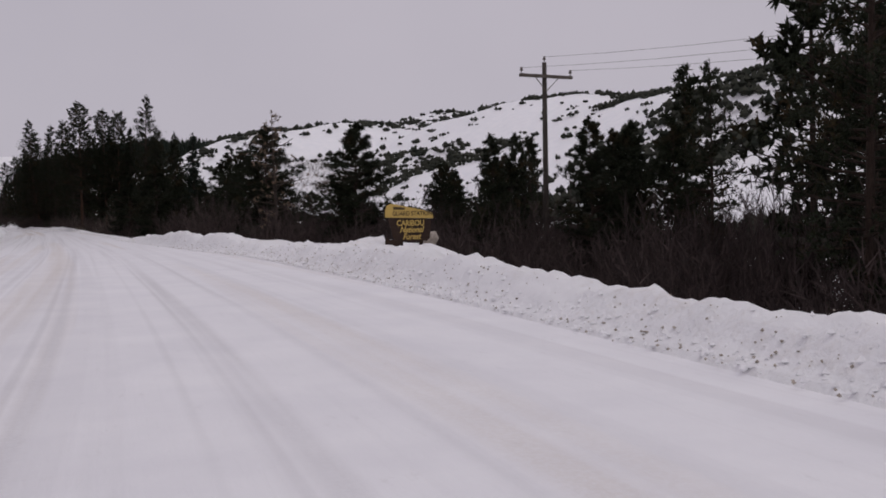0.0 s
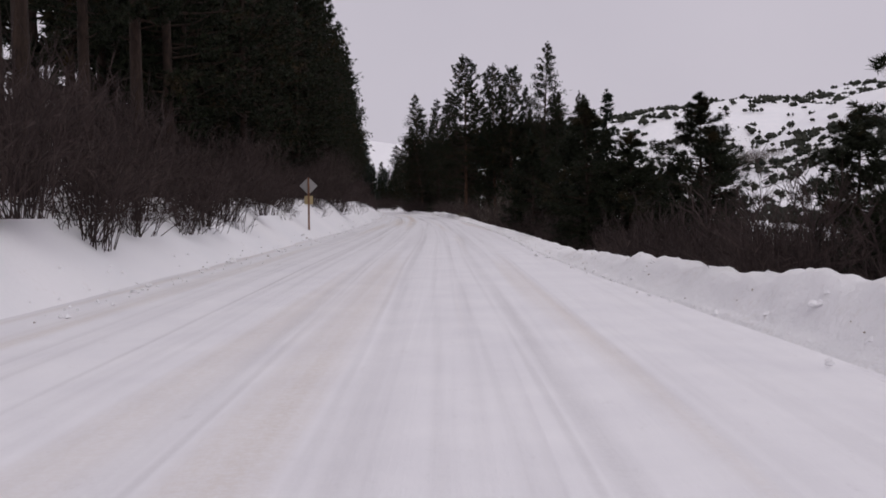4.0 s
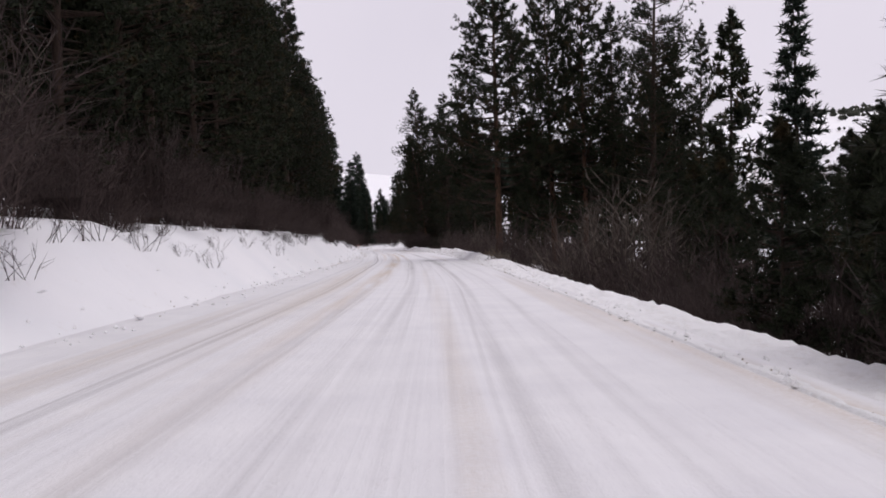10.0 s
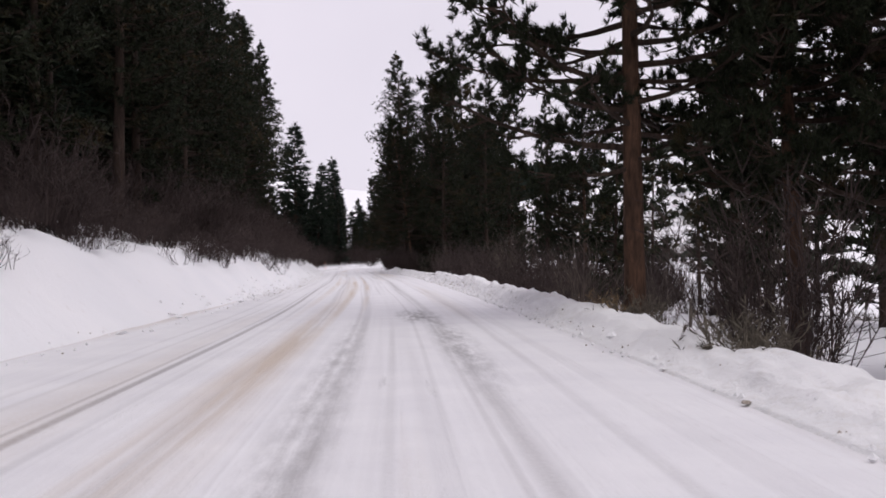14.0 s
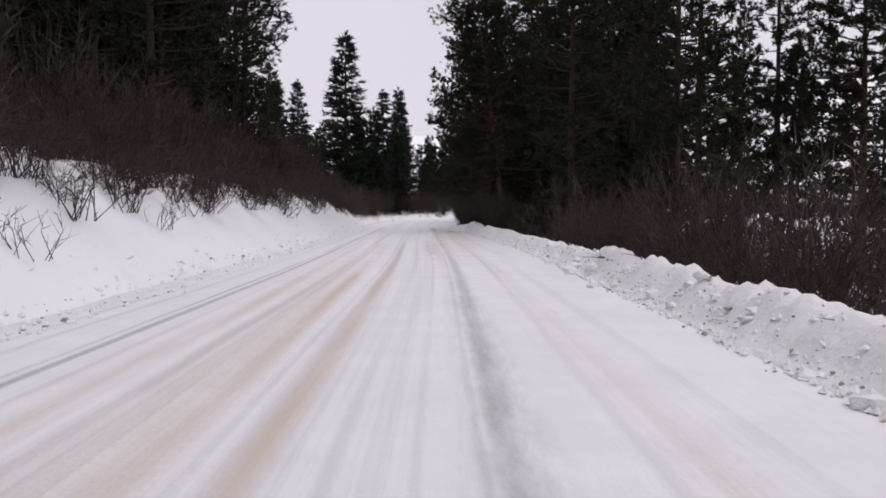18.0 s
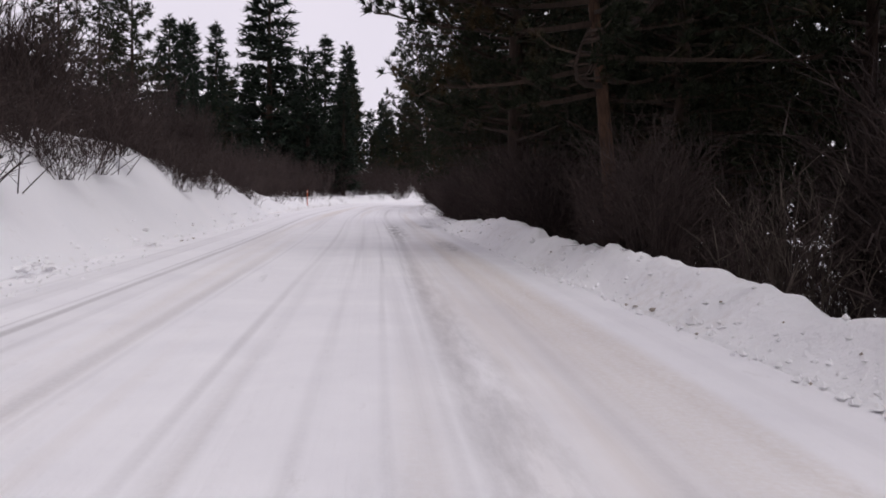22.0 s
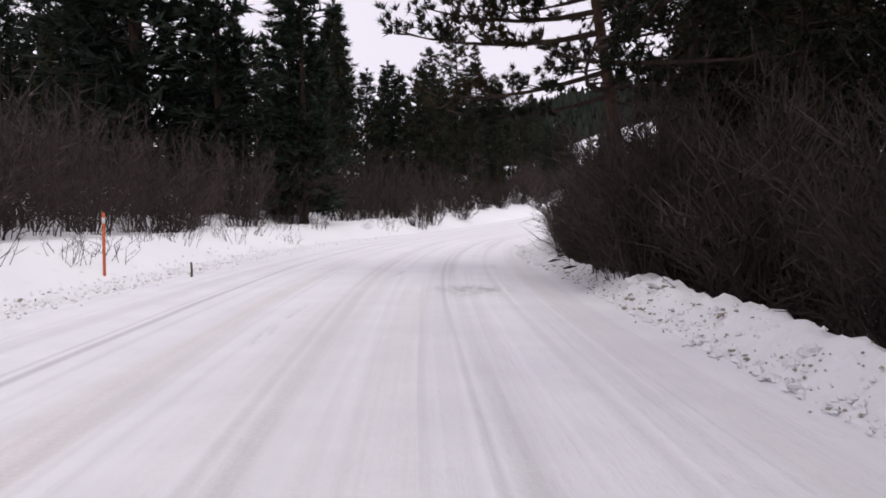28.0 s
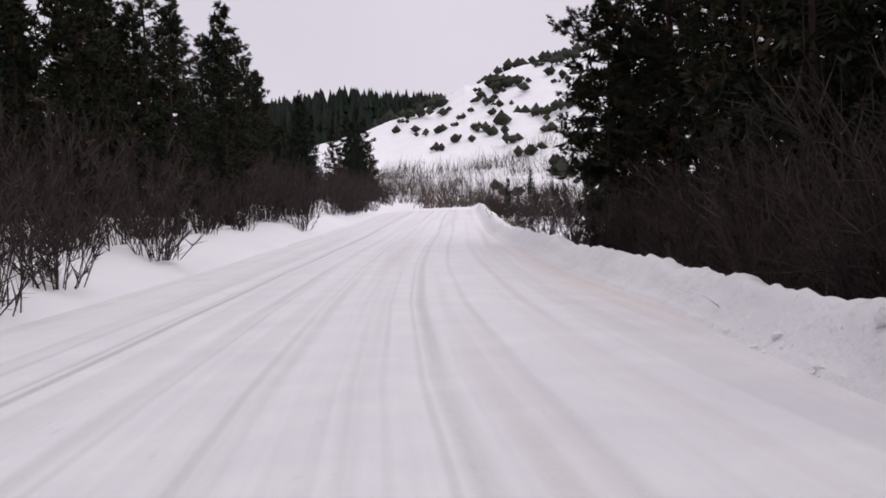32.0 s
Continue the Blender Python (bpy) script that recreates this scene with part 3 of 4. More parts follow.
def fir(h, clear, spread, whorls, blades, needles, seed=0, size=0.3):
    """A dense cone-shaped fir with drooping flat sprays down almost to the snow."""
    random.seed(seed)
    root = new("fir_tree")
    stem, wood, leaf = Shape(), Shape(), Shape()
    stem.tube([(0, 0, -0.5), (0, 0, 0.3), (0.05, 0, h * 0.5), (0, 0, h)], [h * 0.018, h * 0.014, h * 0.008, 0.015], 8)
    for k in range(whorls):
        t = clear + (0.98 - clear) * (k + random.random() * 0.6) / whorls
        q = (t - clear) / (1 - clear)
        full = spread * (1 - q) ** 0.72 * (0.75 + 0.25 * min(1, q * 6)) + 0.12
        for a in range(random.randint(5, 7)):
            ang, reach = random.uniform(0, 2 * math.pi), full * random.uniform(0.62, 1.15)
            out = Vector((math.cos(ang), math.sin(ang), 0))
            side = Vector((-out.y, out.x, 0))
            p0 = Vector((0, 0, h * t))
            droop = random.uniform(-0.32, 0.05) + 0.35 * q
            tip = p0 + out * reach + Vector((0, 0, droop * reach))
            wood.tube([p0, tip], [0.012 * reach + 0.008, 0.005], 3, False)
            n = max(3, int(reach * 4.2))
            for i in range(n):
                s = (i + random.random()) / n
                w = reach * 0.30 * (1 - s * 0.6) * random.uniform(-1, 1)
                p = p0.lerp(tip, 0.2 + 0.8 * s) + side * w + Vector((0, 0, random.gauss(0, 0.05) * reach))
                leaf.tuft(p, out * 0.8 + Vector((0, 0, 0.12)), blades, size, size * 0.13, 0.6)
    leaf.tuft(Vector((0, 0, h * 0.985)), Vector((0, 0, 1)), blades * 2, size, size * 0.1, 0.4)
    stem.join(wood)
    part("trunk", stem, BARK, root, smooth=True)
    part("crown", leaf, needles, root)
    return root


def bush(name, h, spread, stems, twigs, material, seed=0, arch=0.35, thick=0.012, width=0.011, forks=2):
    """Bare winter brush: many thin stems that fan out from the base and fork into fine twigs."""
    random.seed(seed)
    s, fine = Shape(), Shape()
    for _ in range(stems):
        ang, lean = random.uniform(0, 2 * math.pi), random.uniform(0.05, 1.0)
        out = Vector((math.cos(ang), math.sin(ang), 0))
        foot = out * random.uniform(0, 0.35) * spread + Vector((random.gauss(0, 0.15), random.gauss(0, 0.15), -0.3))
        tall = h * random.uniform(0.55, 1.08) * (1 - 0.3 * lean)
        mid = foot + out * spread * lean * 0.38 + Vector((random.gauss(0, 0.12), random.gauss(0, 0.12), tall * 0.58))
        tip = foot + out * spread * lean * min(1, 1.1 * tall / h) + Vector((random.gauss(0, 0.06) * h, random.gauss(0, 0.06) * h, tall * (1 - arch * lean * 0.4)))
        s.tube([foot, mid, tip], [thick, thick * 0.7, thick * 0.22], 3, False)
        side = []
        for _ in range(forks):
            t = random.uniform(0.2, 0.8)
            p = foot.lerp(mid, t * 2) if t < 0.5 else mid.lerp(tip, t * 2 - 1)
            way = ((tip - mid).normalized() + Vector((random.gauss(0, 0.6), random.gauss(0, 0.6), random.gauss(0.1, 0.35)))).normalized()
            q = p + way * h * random.uniform(0.18, 0.4)
            q.z = max(q.z, p.z + 0.04 * h)
            s.tube([p, q], [thick * 0.55, thick * 0.2], 3, False)
            side.append((p, q))
        for _ in range(twigs):
            a, b = random.choice([(foot, mid), (mid, tip), (mid, tip), *side])
            p = a.lerp(b, random.uniform(0.12, 1))
            way = ((b - a).normalized() + Vector((random.gauss(0, 0.6), random.gauss(0, 0.6), random.gauss(0.1, 0.4)))).normalized()
            fine.blade(p, way, h * random.uniform(0.07, 0.2), width)
    root = new(name)
    part("stem_clump", s, material, root)
    tagged(part("twig_spray", fine, material, root), kind="stuff")
    return root


def stand(ob, p, scale=1.0, turn=None, tilt=(0.0, 0.0), wide=1.0):
    """The pose of a plant at p."""
    turn = random.uniform(0, 360) if turn is None else turn
    return pose(p.x, p.y, p.z, tilt[0], tilt[1], turn) @ Matrix.Diagonal((scale * wide, scale * wide, scale, 1))


PROTO = {}


def plant(kind, p, scale=1.0, label="", group="", **more):
    """The first of a kind stands itself; the others are copies of it."""
    ob, used = PROTO[kind]
    m = stand(ob, p, scale, **more)
    if used:
        ob = copy_thing(ob, m @ Matrix.Diagonal((1 / ob.scale.x, 1 / ob.scale.y, 1 / ob.scale.z, 1)))
    else:
        PROTO[kind] = (ob, True)
        ob.matrix_basis = m
    if label:
        tagged(ob, label, group=group)
    return ob


def proto(kind, ob, label, category, group):
    PROTO[kind] = (tagged(ob, label, category, group), False)


G1, G2, G3, G4 = "pines along the road", "young pines", "firs along the valley", "roadside brush"
proto("tall_a", pine(20, 0.24, 3.2, 130, 12, 12, BARK, NEEDLE, 0.27, 11, taper=0.85), "tall dark green ponderosa pine with a bare lower trunk", "tree", G1)
proto("tall_b", pine(21, 0.18, 2.9, 130, 12, 12, BARK, NEEDLE, 0.27, 12, taper=0.85), "slender tall ponderosa pine with ragged tufted limbs", "tree", G1)
proto("tall_c", pine(19, 0.10, 3.4, 130, 11, 10, BARK, NEEDLE, 0.34, 13), "broad dark ponderosa pine with a dense crown", "tree", G1)
proto("tall_d", pine(20, 0.05, 3.9, 140, 12, 11, BARK, NEEDLE, 0.31, 14), "wide dark pine with limbs down to the brush", "tree", G1)
proto("big", pine(26, 0.14, 4.9, 170, 34, 34, BARK, NEEDLE, 0.185, 71, thick=0.065, taper=0.72, low=0.8), "broad old pine with dark limbs down to the brush", "tree", G1)
proto("wall", pine(20, 0.04, 3.6, 85, 9, 6, BARK, NEEDLE, 0.62, 19, twiggy=0, thick=0.2), "dark pine in the thick of the wood", "tree", G1)
proto("open", old_pine(18, 0.17, 4.7, 125, 0.25, 15), "old ponderosa pine with reddish trunk and open limbs", "tree", G1)
proto("leaning", old_pine(17, 0.22, 4.6, 90, 0.165, 25), "leaning ponderosa pine with reddish bark at the bank's edge", "tree", G1)
proto("young", pine(7, 0.05, 2.5, 96, 21, 30, BARK, NEEDLE, 0.17, 16, thick=0.065, taper=0.95), "young bushy green pine behind the snow bank", "tree", G2)
proto("young_b", pine(6.5, 0.06, 2.1, 90, 20, 30, BARK, NEEDLE, 0.16, 17, thick=0.065, taper=0.9), "young upright pine with tufted limbs", "tree", G2)
proto("bare", pine(7.8, 0.3, 1.6, 46, 3, 8, LIMB, DEADNEEDLE, 0.16, 18, 0.15), "dying pine with sparse tan needles", "tree", G2)
proto("fir_a", fir(18, 0.04, 2.7, 40, 6, FIR, 21, 0.6), "dense dark conical fir", "tree", G3)
proto("fir_b", fir(15, 0.03, 2.1, 36, 6, FIR, 22, 0.54), "narrow dark pointed fir", "tree", G3)
proto("bush_a", bush("shrub", 2.8, 1.7, 56, 20, TWIG, 31, width=0.010), "bare reddish-brown winter shrub standing in snow", "shrub", G4)
proto("bush_b", bush("shrub", 3.6, 1.9, 60, 22, TWIG, 32, 0.2, width=0.011), "tall bare brown winter shrub", "shrub", G4)
proto("bush_c", bush("shrub", 2.2, 1.9, 56, 20, TWIG, 33, 0.6, width=0.010), "spreading bare brown shrub in the snow", "shrub", G4)
proto("willow", bush("willow", 5.0, 1.9, 125, 26, TWIG, 34, 0.3, 0.015, 0.011, 3), "large bare willow with arching brown branches", "shrub", "willows by the bend")
proto("grey", bush("shrub", 4.4, 1.7, 40, 14, GREYTWIG, 35, 0.3, 0.015), "bare grey-barked shrub with pale stems", "shrub", G4)
proto("thin", pine(15, 0.2, 2.6, 70, 12, 11, REDBARK, NEEDLE, 0.27, 27, 0.05, 0.12), "slender leaning pine with a thin reddish trunk", "tree", G1)
proto("bank_bush", bush("bank_shrub", 1.25, 0.95, 30, 16, TWIG, 37, 0.7, 0.009, 0.006, 3), "low scraggly shrub breaking out of the snow bank", "bank shrub", "shrubs on the bank")
proto("sage", bush("sagebrush", 0.8, 0.55, 46, 26, SAGE, 38, 0.3, 0.007, 0.008), "rounded tan-grey sagebrush dusted with snow", "sagebrush", "sagebrush on the field")
proto("grass", bush("grass_tuft", 0.7, 0.35, 60, 5, STRAW, 39, 0.5, 0.004, 0.005, 0), "tuft of dry straw-coloured grass in snow", "grass", "dry grass tufts")
proto("sprig", bush("sprig", 0.75, 0.5, 14, 5, TWIG, 36, 0.5, 0.006, 0.004), "thin dry twigs poking out of the snow bank", "twigs", "twigs on the bank")


def thicket(name, label, spots, seed):
    """Brush too tangled to count, as one mesh: bushes of stems and twigs at the given (point, size)."""
    random.seed(seed)
    s = Shape()
    for p, size in spots:
        h, spread = 3.4 * size, 1.8 * size
        for _ in range(30):
            ang, lean = random.uniform(0, 2 * math.pi), random.uniform(0.05, 1)
            out = Vector((math.cos(ang), math.sin(ang), 0))
            foot = p + out * random.uniform(0, 0.45) * spread + Vector((0, 0, -0.45))
            tip = foot + out * spread * lean * 0.8 + Vector((random.gauss(0, 0.2), random.gauss(0, 0.2), h * random.uniform(0.55, 1.1) * (1 - 0.25 * lean)))
            s.tube([foot, tip], [0.015, 0.005], 3, False)
            for _ in range(16):
                a = foot.lerp(tip, random.uniform(0.04, 1))
                s.blade(a, ((tip - foot).normalized() + Vector((random.gauss(0, 0.6), random.gauss(0, 0.6), random.gauss(0.1, 0.4)))).normalized(), h * random.uniform(0.08, 0.22), 0.018)
    return tagged(new(name, s.mesh(name, TWIG)), label, "brush", kind="stuff")


# ---- the pines beside the turnout and the road's right-hand side ----
for kind, x, y, s in (("young", 10.5, 49.2, 1.1), ("bare", 10.05, 45.0, 1.03), ("young_b", 10.6, 55, 1.06), ("young", 13.0, 42.0, 1.05), ("young", 17.4, 90.7, 1.45), ("young_b", 11.5, 60.5, 0.85), ("young", 14.4, 62, 0.9), ("young_b", 15.6, 84, 1.15),
                      ("young", 9.7, 84.3, 1.2), ("young_b", 11.4, 82.8, 1.1), ("young", 9.2, 101.2, 1.1), ("young", 21, 41, 0.85), ("young_b", 17.5, 55, 0.9), ("young", 19, 68, 0.8)):
    plant(kind, spot(x, y, 0.1), s, wide=1.05 if kind == "bare" else 1.3)
for kind, x, y, s in (("tall_d", 14.2, 13.8, 0.6), ("tall_c", 17.5, 16.5, 0.65), ("tall_d", 19, 24, 0.4), ("wall", 24, 190, 0.8), ("wall", 27, 186, 0.8), ("wall", 17, 172, 0.75), ("wall", 20, 176, 0.8), ("wall", 22.5, 170, 0.85), ("tall_b", 15.3, 214, 0.85), ("tall_a", 14.9, 150.3, 0.88), ("wall", 19, 151, 0.75), ("wall", 24, 157, 0.5), ("wall", 26, 164, 0.55), ("wall", 28, 170, 0.6), ("wall", 22, 160, 0.55),
                      ("big", 16.4, 147, 0.86), ("wall", 20.8, 146.5, 0.8), ("tall_c", 21, 165, 1.0), ("fir_a", 22.8, 141.5, 0.92), ("tall_b", 22.0, 156, 0.85), ("open", 18.3, 212, 0.98), ("tall_b", 17.5, 228, 0.8)):
    plant(kind, spot(x, y, 0.1), s, wide=0.9)
for kind, x, y, s in (("big", 2.7, 242.4, 1.05), ("big", 3.4, 247, 0.95), ("big", 6.4, 236, 1.0), ("tall_c", 9.5, 241, 1.45), ("thin", 4.2, 250.5, 0.95), ("tall_d", 6.2, 214, 0.9), ("tall_c", 9.2, 206, 0.9), ("tall_c", 12, 215, 1.0),
                      ("big", 5.6, 231, 0.8), ("wall", 12.2, 174, 0.5), ("tall_d", 9.2, 229, 0.9), ("wall", 13, 238, 0.9),
                      ("open", 15.2, 333, 0.95), ("tall_c", 3.2, 291, 0.9), ("tall_d", 6.5, 268, 1.0), ("tall_d", 8.5, 300, 0.85), ("tall_c", 8.0, 278, 0.95), ("fir_a", 16.5, 318, 0.75), ("tall_d", 13.5, 311, 0.7)):
    plant(kind, spot(x, y, 0.1), s)

for y, u, kind, s in ((263, 5.6, "big", 0.85), (271, 6.2, "tall_c", 1.1), (221, 11.2, "wall", 0.85), (225, 12.6, "wall", 0.8), (236, 8.8, "tall_d", 0.85), (240, 10.8, "tall_d", 0.9), (246, 13, "wall", 0.9), (252, 14, "wall", 0.9), (276, 15, "wall", 0.85), (276, -18, "tall_c", 0.85), (281, -22, "tall_d", 0.85), (272, -21.5, "tall_c", 0.8)):
    plant(kind, at(y, u, 0.1), s, wide=1.1)
for y, u, s in ((229, -15.5, 0.8), (234, -17.5, 0.78), (239, -16.5, 0.7), (246, -18.5, 0.72), (223, -13, 0.8), (228, -13.5, 0.7), (233.5, -14.2, 0.68)):
    plant("wall", at(y, u, 0.1), s)
plant("open", spot(7.65, 152.1, 0.1), 1.1, turn=165, wide=0.9)
plant("open", spot(11.3, 152.3, 0.1), 1.12, turn=190, tilt=(3, 0), wide=0.78)
plant("open", spot(13.1, 151, 0.1), 1.1, turn=300, wide=0.78)
plant("leaning", spot(3.5, 227.3, 0.1), 0.98, turn=0, tilt=(0, -6))
plant("leaning", spot(0.15, 284.4, 0.1), 0.92, turn=0, tilt=(0, -8))
for kind, x, y, s in (("wall", 11, 321, 0.6), ("tall_d", 14.5, 328, 0.62), ("wall", 17.5, 336, 0.65), ("wall", 20, 343, 0.6), ("wall", 13.5, 334.5, 0.5), ("wall", 23, 350, 0.5), ("tall_c", 10.2, 316.5, 0.5), ("wall", 9.5, 311, 0.55)):
    plant(kind, spot(x, y, 0.1), s, wide=1.15)
for kind, x, y, s in (("young", 12, 92, 0.65), ("young_b", 14, 105, 0.9), ("young", 17, 98, 0.9), ("young_b", 13, 113, 0.95), ("young", 16, 119, 1.05), ("young_b", 12.5, 123, 0.95), ("young", 20.6, 121.7, 1.3), ("young", 14.5, 132, 1.0), ("young_b", 19, 111, 1.05), ("young", 23, 117, 1.1), ("young_b", 17.5, 124, 1.1), ("young", 24, 128, 1.2), ("young_b", 21.5, 105, 0.9)):
    plant(kind, spot(x, y, 0.1), s)
plant("willow", at(222, 9.2, 0.1), 1.25)
plant("willow", at(226, 10.5, 0.1), 1.35)
plant("grey", at(254, 7.5, 0.1), 1.5)
for y, u, s in ((291.5, 4.6, 1.0), (294.5, 4.7, 1.1), (289, 5.6, 1.2), (241, 5.2, 1.0), (247, 5.4, 1.1)):
    plant("grey", at(y, u, 0.1), s)
for x, y, s in ((10.7, 129.5, 1.5), (12.0, 131.5, 1.35), (9.9, 132.5, 1.2), (13.4, 133.5, 1.25)):
    plant("grey", spot(x, y, 0.1), s, wide=1.45)
for kind, x, y, s in (("wall", 17.2, 18, 0.55), ("wall", 20.5, 27, 0.42), ("wall", 23, 34, 0.36), ("wall", 22, 20, 0.55), ("wall", 12.8, 8.5, 0.6), ("young", 18, 41.5, 0.75), ("young_b", 23.5, 46, 1.0), ("young", 26, 52, 0.95), ("young_b", 20.5, 61, 0.8)):
    plant(kind, spot(x, y, 0.1), s)

random.seed(15)
for y in range(196, 336, 4):
    for u0, s in ((9.5, 0.72), (14.0, 0.85)):
        if y < 234 or 250 < y < 274:
            continue
        plant(random.choice(("tall_d", "tall_c")) if u0 < 10 else "wall", at(y + random.uniform(-1.5, 1.5), u0 + max(0, float(right_foot(y)) - 3.2) + random.uniform(-0.8, 1.2), 0.1), s * random.uniform(0.85, 1.15))
for kind, x, y, s in (("wall", 18.5, 38, 0.34), ("wall", 21.5, 41, 0.36), ("wall", 24.5, 45, 0.38), ("young", 19.5, 46, 0.85), ("young_b", 22, 50, 0.9), ("young", 25, 57, 1.0), ("wall", 27, 49, 0.4), ("young", 16.8, 27.5, 0.9), ("young_b", 18.6, 29, 0.95), ("young", 20.4, 30.5, 0.95), ("young", 19.2, 26, 0.9), ("young_b", 22, 33, 1.0), ("young", 15.6, 33, 0.75), ("young", 10.5, 104, 0.8), ("young_b", 12, 99.5, 0.68), ("young", 11.2, 108.5, 0.75), ("young_b", 9.4, 110, 0.8), ("young", 13.6, 101, 0.66), ("young_b", 15, 100, 0.7), ("young", 17, 104, 0.75)):
    plant(kind, spot(x, y, 0.1), s)

# ---- the dark wood along the left ----
random.seed(5)
for y in range(56, 226, 4):
    for row in range(3 if y % 8 == 0 else 2):
        if row > (0 if y < 66 else 1 if y < 74 else 2):
            continue
        u = -(10.6, 14.0, 18, 22.5)[row] + random.uniform(-0.8, 0.8)
        kind = random.choice((("tall_d", "tall_c", "tall_d", "tall_b"), ("wall", "fir_a", "wall", "wall"), ("wall", "fir_a", "wall"), ("wall", "fir_a"))[row]) if y >= 74 else random.choice(("tall_a", "tall_b"))
        plant(kind, at(y + random.uniform(-1.6, 1.6), u, 0.1), (0.95, 1.0, 1.05, 1.1)[row] * random.uniform(0.84, 1.1))

# ---- further trees on the left slope and ahead, beyond the bend ----
for kind, x, y, s in (("fir_a", -18.7, 312, 1.48), ("fir_b", -14.2, 310, 1.05), ("fir_b", -10.5, 312, 0.85), ("fir_a", -34.6, 354, 1.2), ("fir_b", -36.3, 342, 1.35), ("fir_a", -33, 323, 1.05),
                      ("fir_b", -40, 359, 1.5), ("tall_b", -36, 314, 0.75), ("fir_a", -16.8, 347, 1.15), ("fir_b", -18.5, 398, 1.6), ("fir_a", -15.8, 373, 1.1), ("fir_b", -7, 344, 0.72),
                      ("fir_b", -8.2, 349, 0.8), ("fir_b", -9.6, 342, 0.7), ("tall_c", -1, 398, 1.15), ("tall_b", 2.2, 402, 0.95), ("tall_c", 4, 396, 0.8), ("tall_c", 8, 402, 0.85), ("tall_c", -5, 405, 1.0)):
    plant(kind, spot(x, y, 0.2), s, wide=1.3)
random.seed(6)
for k in range(44):
    y = random.uniform(228, 400)
    x = float(line(min(y, 300))) - random.uniform(17, 52) - (6 if y < 300 else 0)
    plant(random.choice(("fir_a", "fir_b", "wall", "fir_b")), spot(x, y, 0.2), random.uniform(0.5, 0.8))
for k in range(60):
    y = random.uniform(318, 450)
    plant(random.choice(("fir_b", "fir_a", "wall", "wall")), at(y, -random.uniform(14 if y < 340 else 9, 36), 0.2), random.uniform(0.42, 0.7))
for k in range(26):
    y = random.uniform(170, 330)
    plant(random.choice(("wall", "tall_b", "wall")), at(y, random.uniform(15, 34), 0.2), random.uniform(0.5, 0.8))
for k in range(26):
    y = random.uniform(350, 480)
    plant(random.choice(("fir_b", "wall", "fir_a")), at(y, random.uniform(7, 40), 0.2), random.uniform(0.2, 0.4))

for y, u, s in ((318, -17, 0.48), (323, -20, 0.5), (327, -15.5, 0.36), (331, -12.5, 0.38), (335, -10, 0.42), (338, -13, 0.42), (341, -9, 0.42), (345, -12, 0.44), (333, -18, 0.4), (350, -9.5, 0.42)):
    plant("wall", at(y, u, 0.2), s)

# ---- brush on both sides ----
random.seed(7)
for k in range(120):
    y = 26 + 306 * (k + random.random()) / 120
    u = float(left_foot(y)) - random.uniform(2.9, 4.6) - (1.0 if 258 < y < 304 else 2.2 if y > 304 else 0)
    plant(random.choice(("bush_a", "bush_b", "bush_c")), at(y, u, 0.05), random.uniform(0.6, 1.0))
for k in range(125):
    y = 40 + 292 * (k + random.random()) / 125
    u = float(right_foot(y)) + float(np.interp(y, [60, 75, 135, 145], [1.8, 3.2, 3.2, 2.0])) + random.uniform(0.0, 1.9)
    if 146 < y < 170:
        continue
    plant(random.choice(("bush_a", "bush_b", "bush_b", "bush_c")), at(y, u, 0.05), random.uniform(0.6, 1.0))
for k in range(24):
    y = 150 + 170 * (k + random.random()) / 24
    plant("grey", at(y, float(right_foot(y)) + random.uniform(3.0, 5.5), 0.05), random.uniform(0.7, 1.05))
for y, u, s in ((262, 5.6, 0.8), (267, 5.3, 0.85), (271, 5.6, 0.95), (275.5, 5.3, 0.85), (279.5, 5.0, 0.9), (283, 6.4, 1.05), (288, 5.6, 0.95), (291, 4.4, 0.75), (293.5, 4.4, 0.8), (296, 4.3, 0.75), (298, 4.5, 0.8), (301, 4.4, 0.7), (304, 5.3, 0.9), (309, 5.4, 0.95), (314, 6.2, 1.0), (319, 6.2, 0.9), (324, 6.4, 0.9), (330, 6.6, 0.8)):
    plant("willow", at(y, u + 0.35 + max(0, float(right_foot(y)) - 3.4), 0.1), s)
for k in range(110):
    y = 30 + 290 * (k + random.random()) / 110
    plant("sprig", at(y, float(left_foot(y)) - random.uniform(1.4, 3.0), 0.05), random.uniform(0.7, 1.6))
plant("bush_c", at(97, -8.3, 0.05), 1.2, wide=1.1)
for y, u, s in ((105.5, -7.9, 0.8), (107.5, -8.1, 0.85)):
    plant("grey", at(y, u, 0.05), s, wide=1.5)
for k in range(16):
    y = 50 + 25 * (k + random.random()) / 16
    plant(random.choice(("bush_a", "bush_c", "bush_b")), at(y, -random.uniform(6.9, 8.1), 0.1), random.uniform(0.7, 1.05))
for y, u, s in ((106, -7.2, 1.1), (108, -7.6, 1.1), (104.3, -7.8, 1.0), (106.6, -8.3, 1.15)):
    plant("bush_b", at(y, u, 0.05), s, wide=1.1)
for k in range(95):
    y = 165 + 108 * (k + random.random()) / 95
    plant("bank_bush", at(y, float(left_foot(y)) - random.uniform(1.9, 3.4), 0.05), random.uniform(0.6, 1.25))
for k in range(74):
    y = 62 + 102 * (k + random.random()) / 74
    plant("bank_bush", at(y, float(left_foot(y)) - random.uniform(2.2, 3.8), 0.1), random.uniform(0.45, 0.95))
for k in range(60):
    y = 168 + 96 * (k + random.random()) / 60
    plant("bank_bush", at(y, float(left_foot(y)) - random.uniform(1.7, 2.7), 0.05), random.uniform(0.8, 1.5))
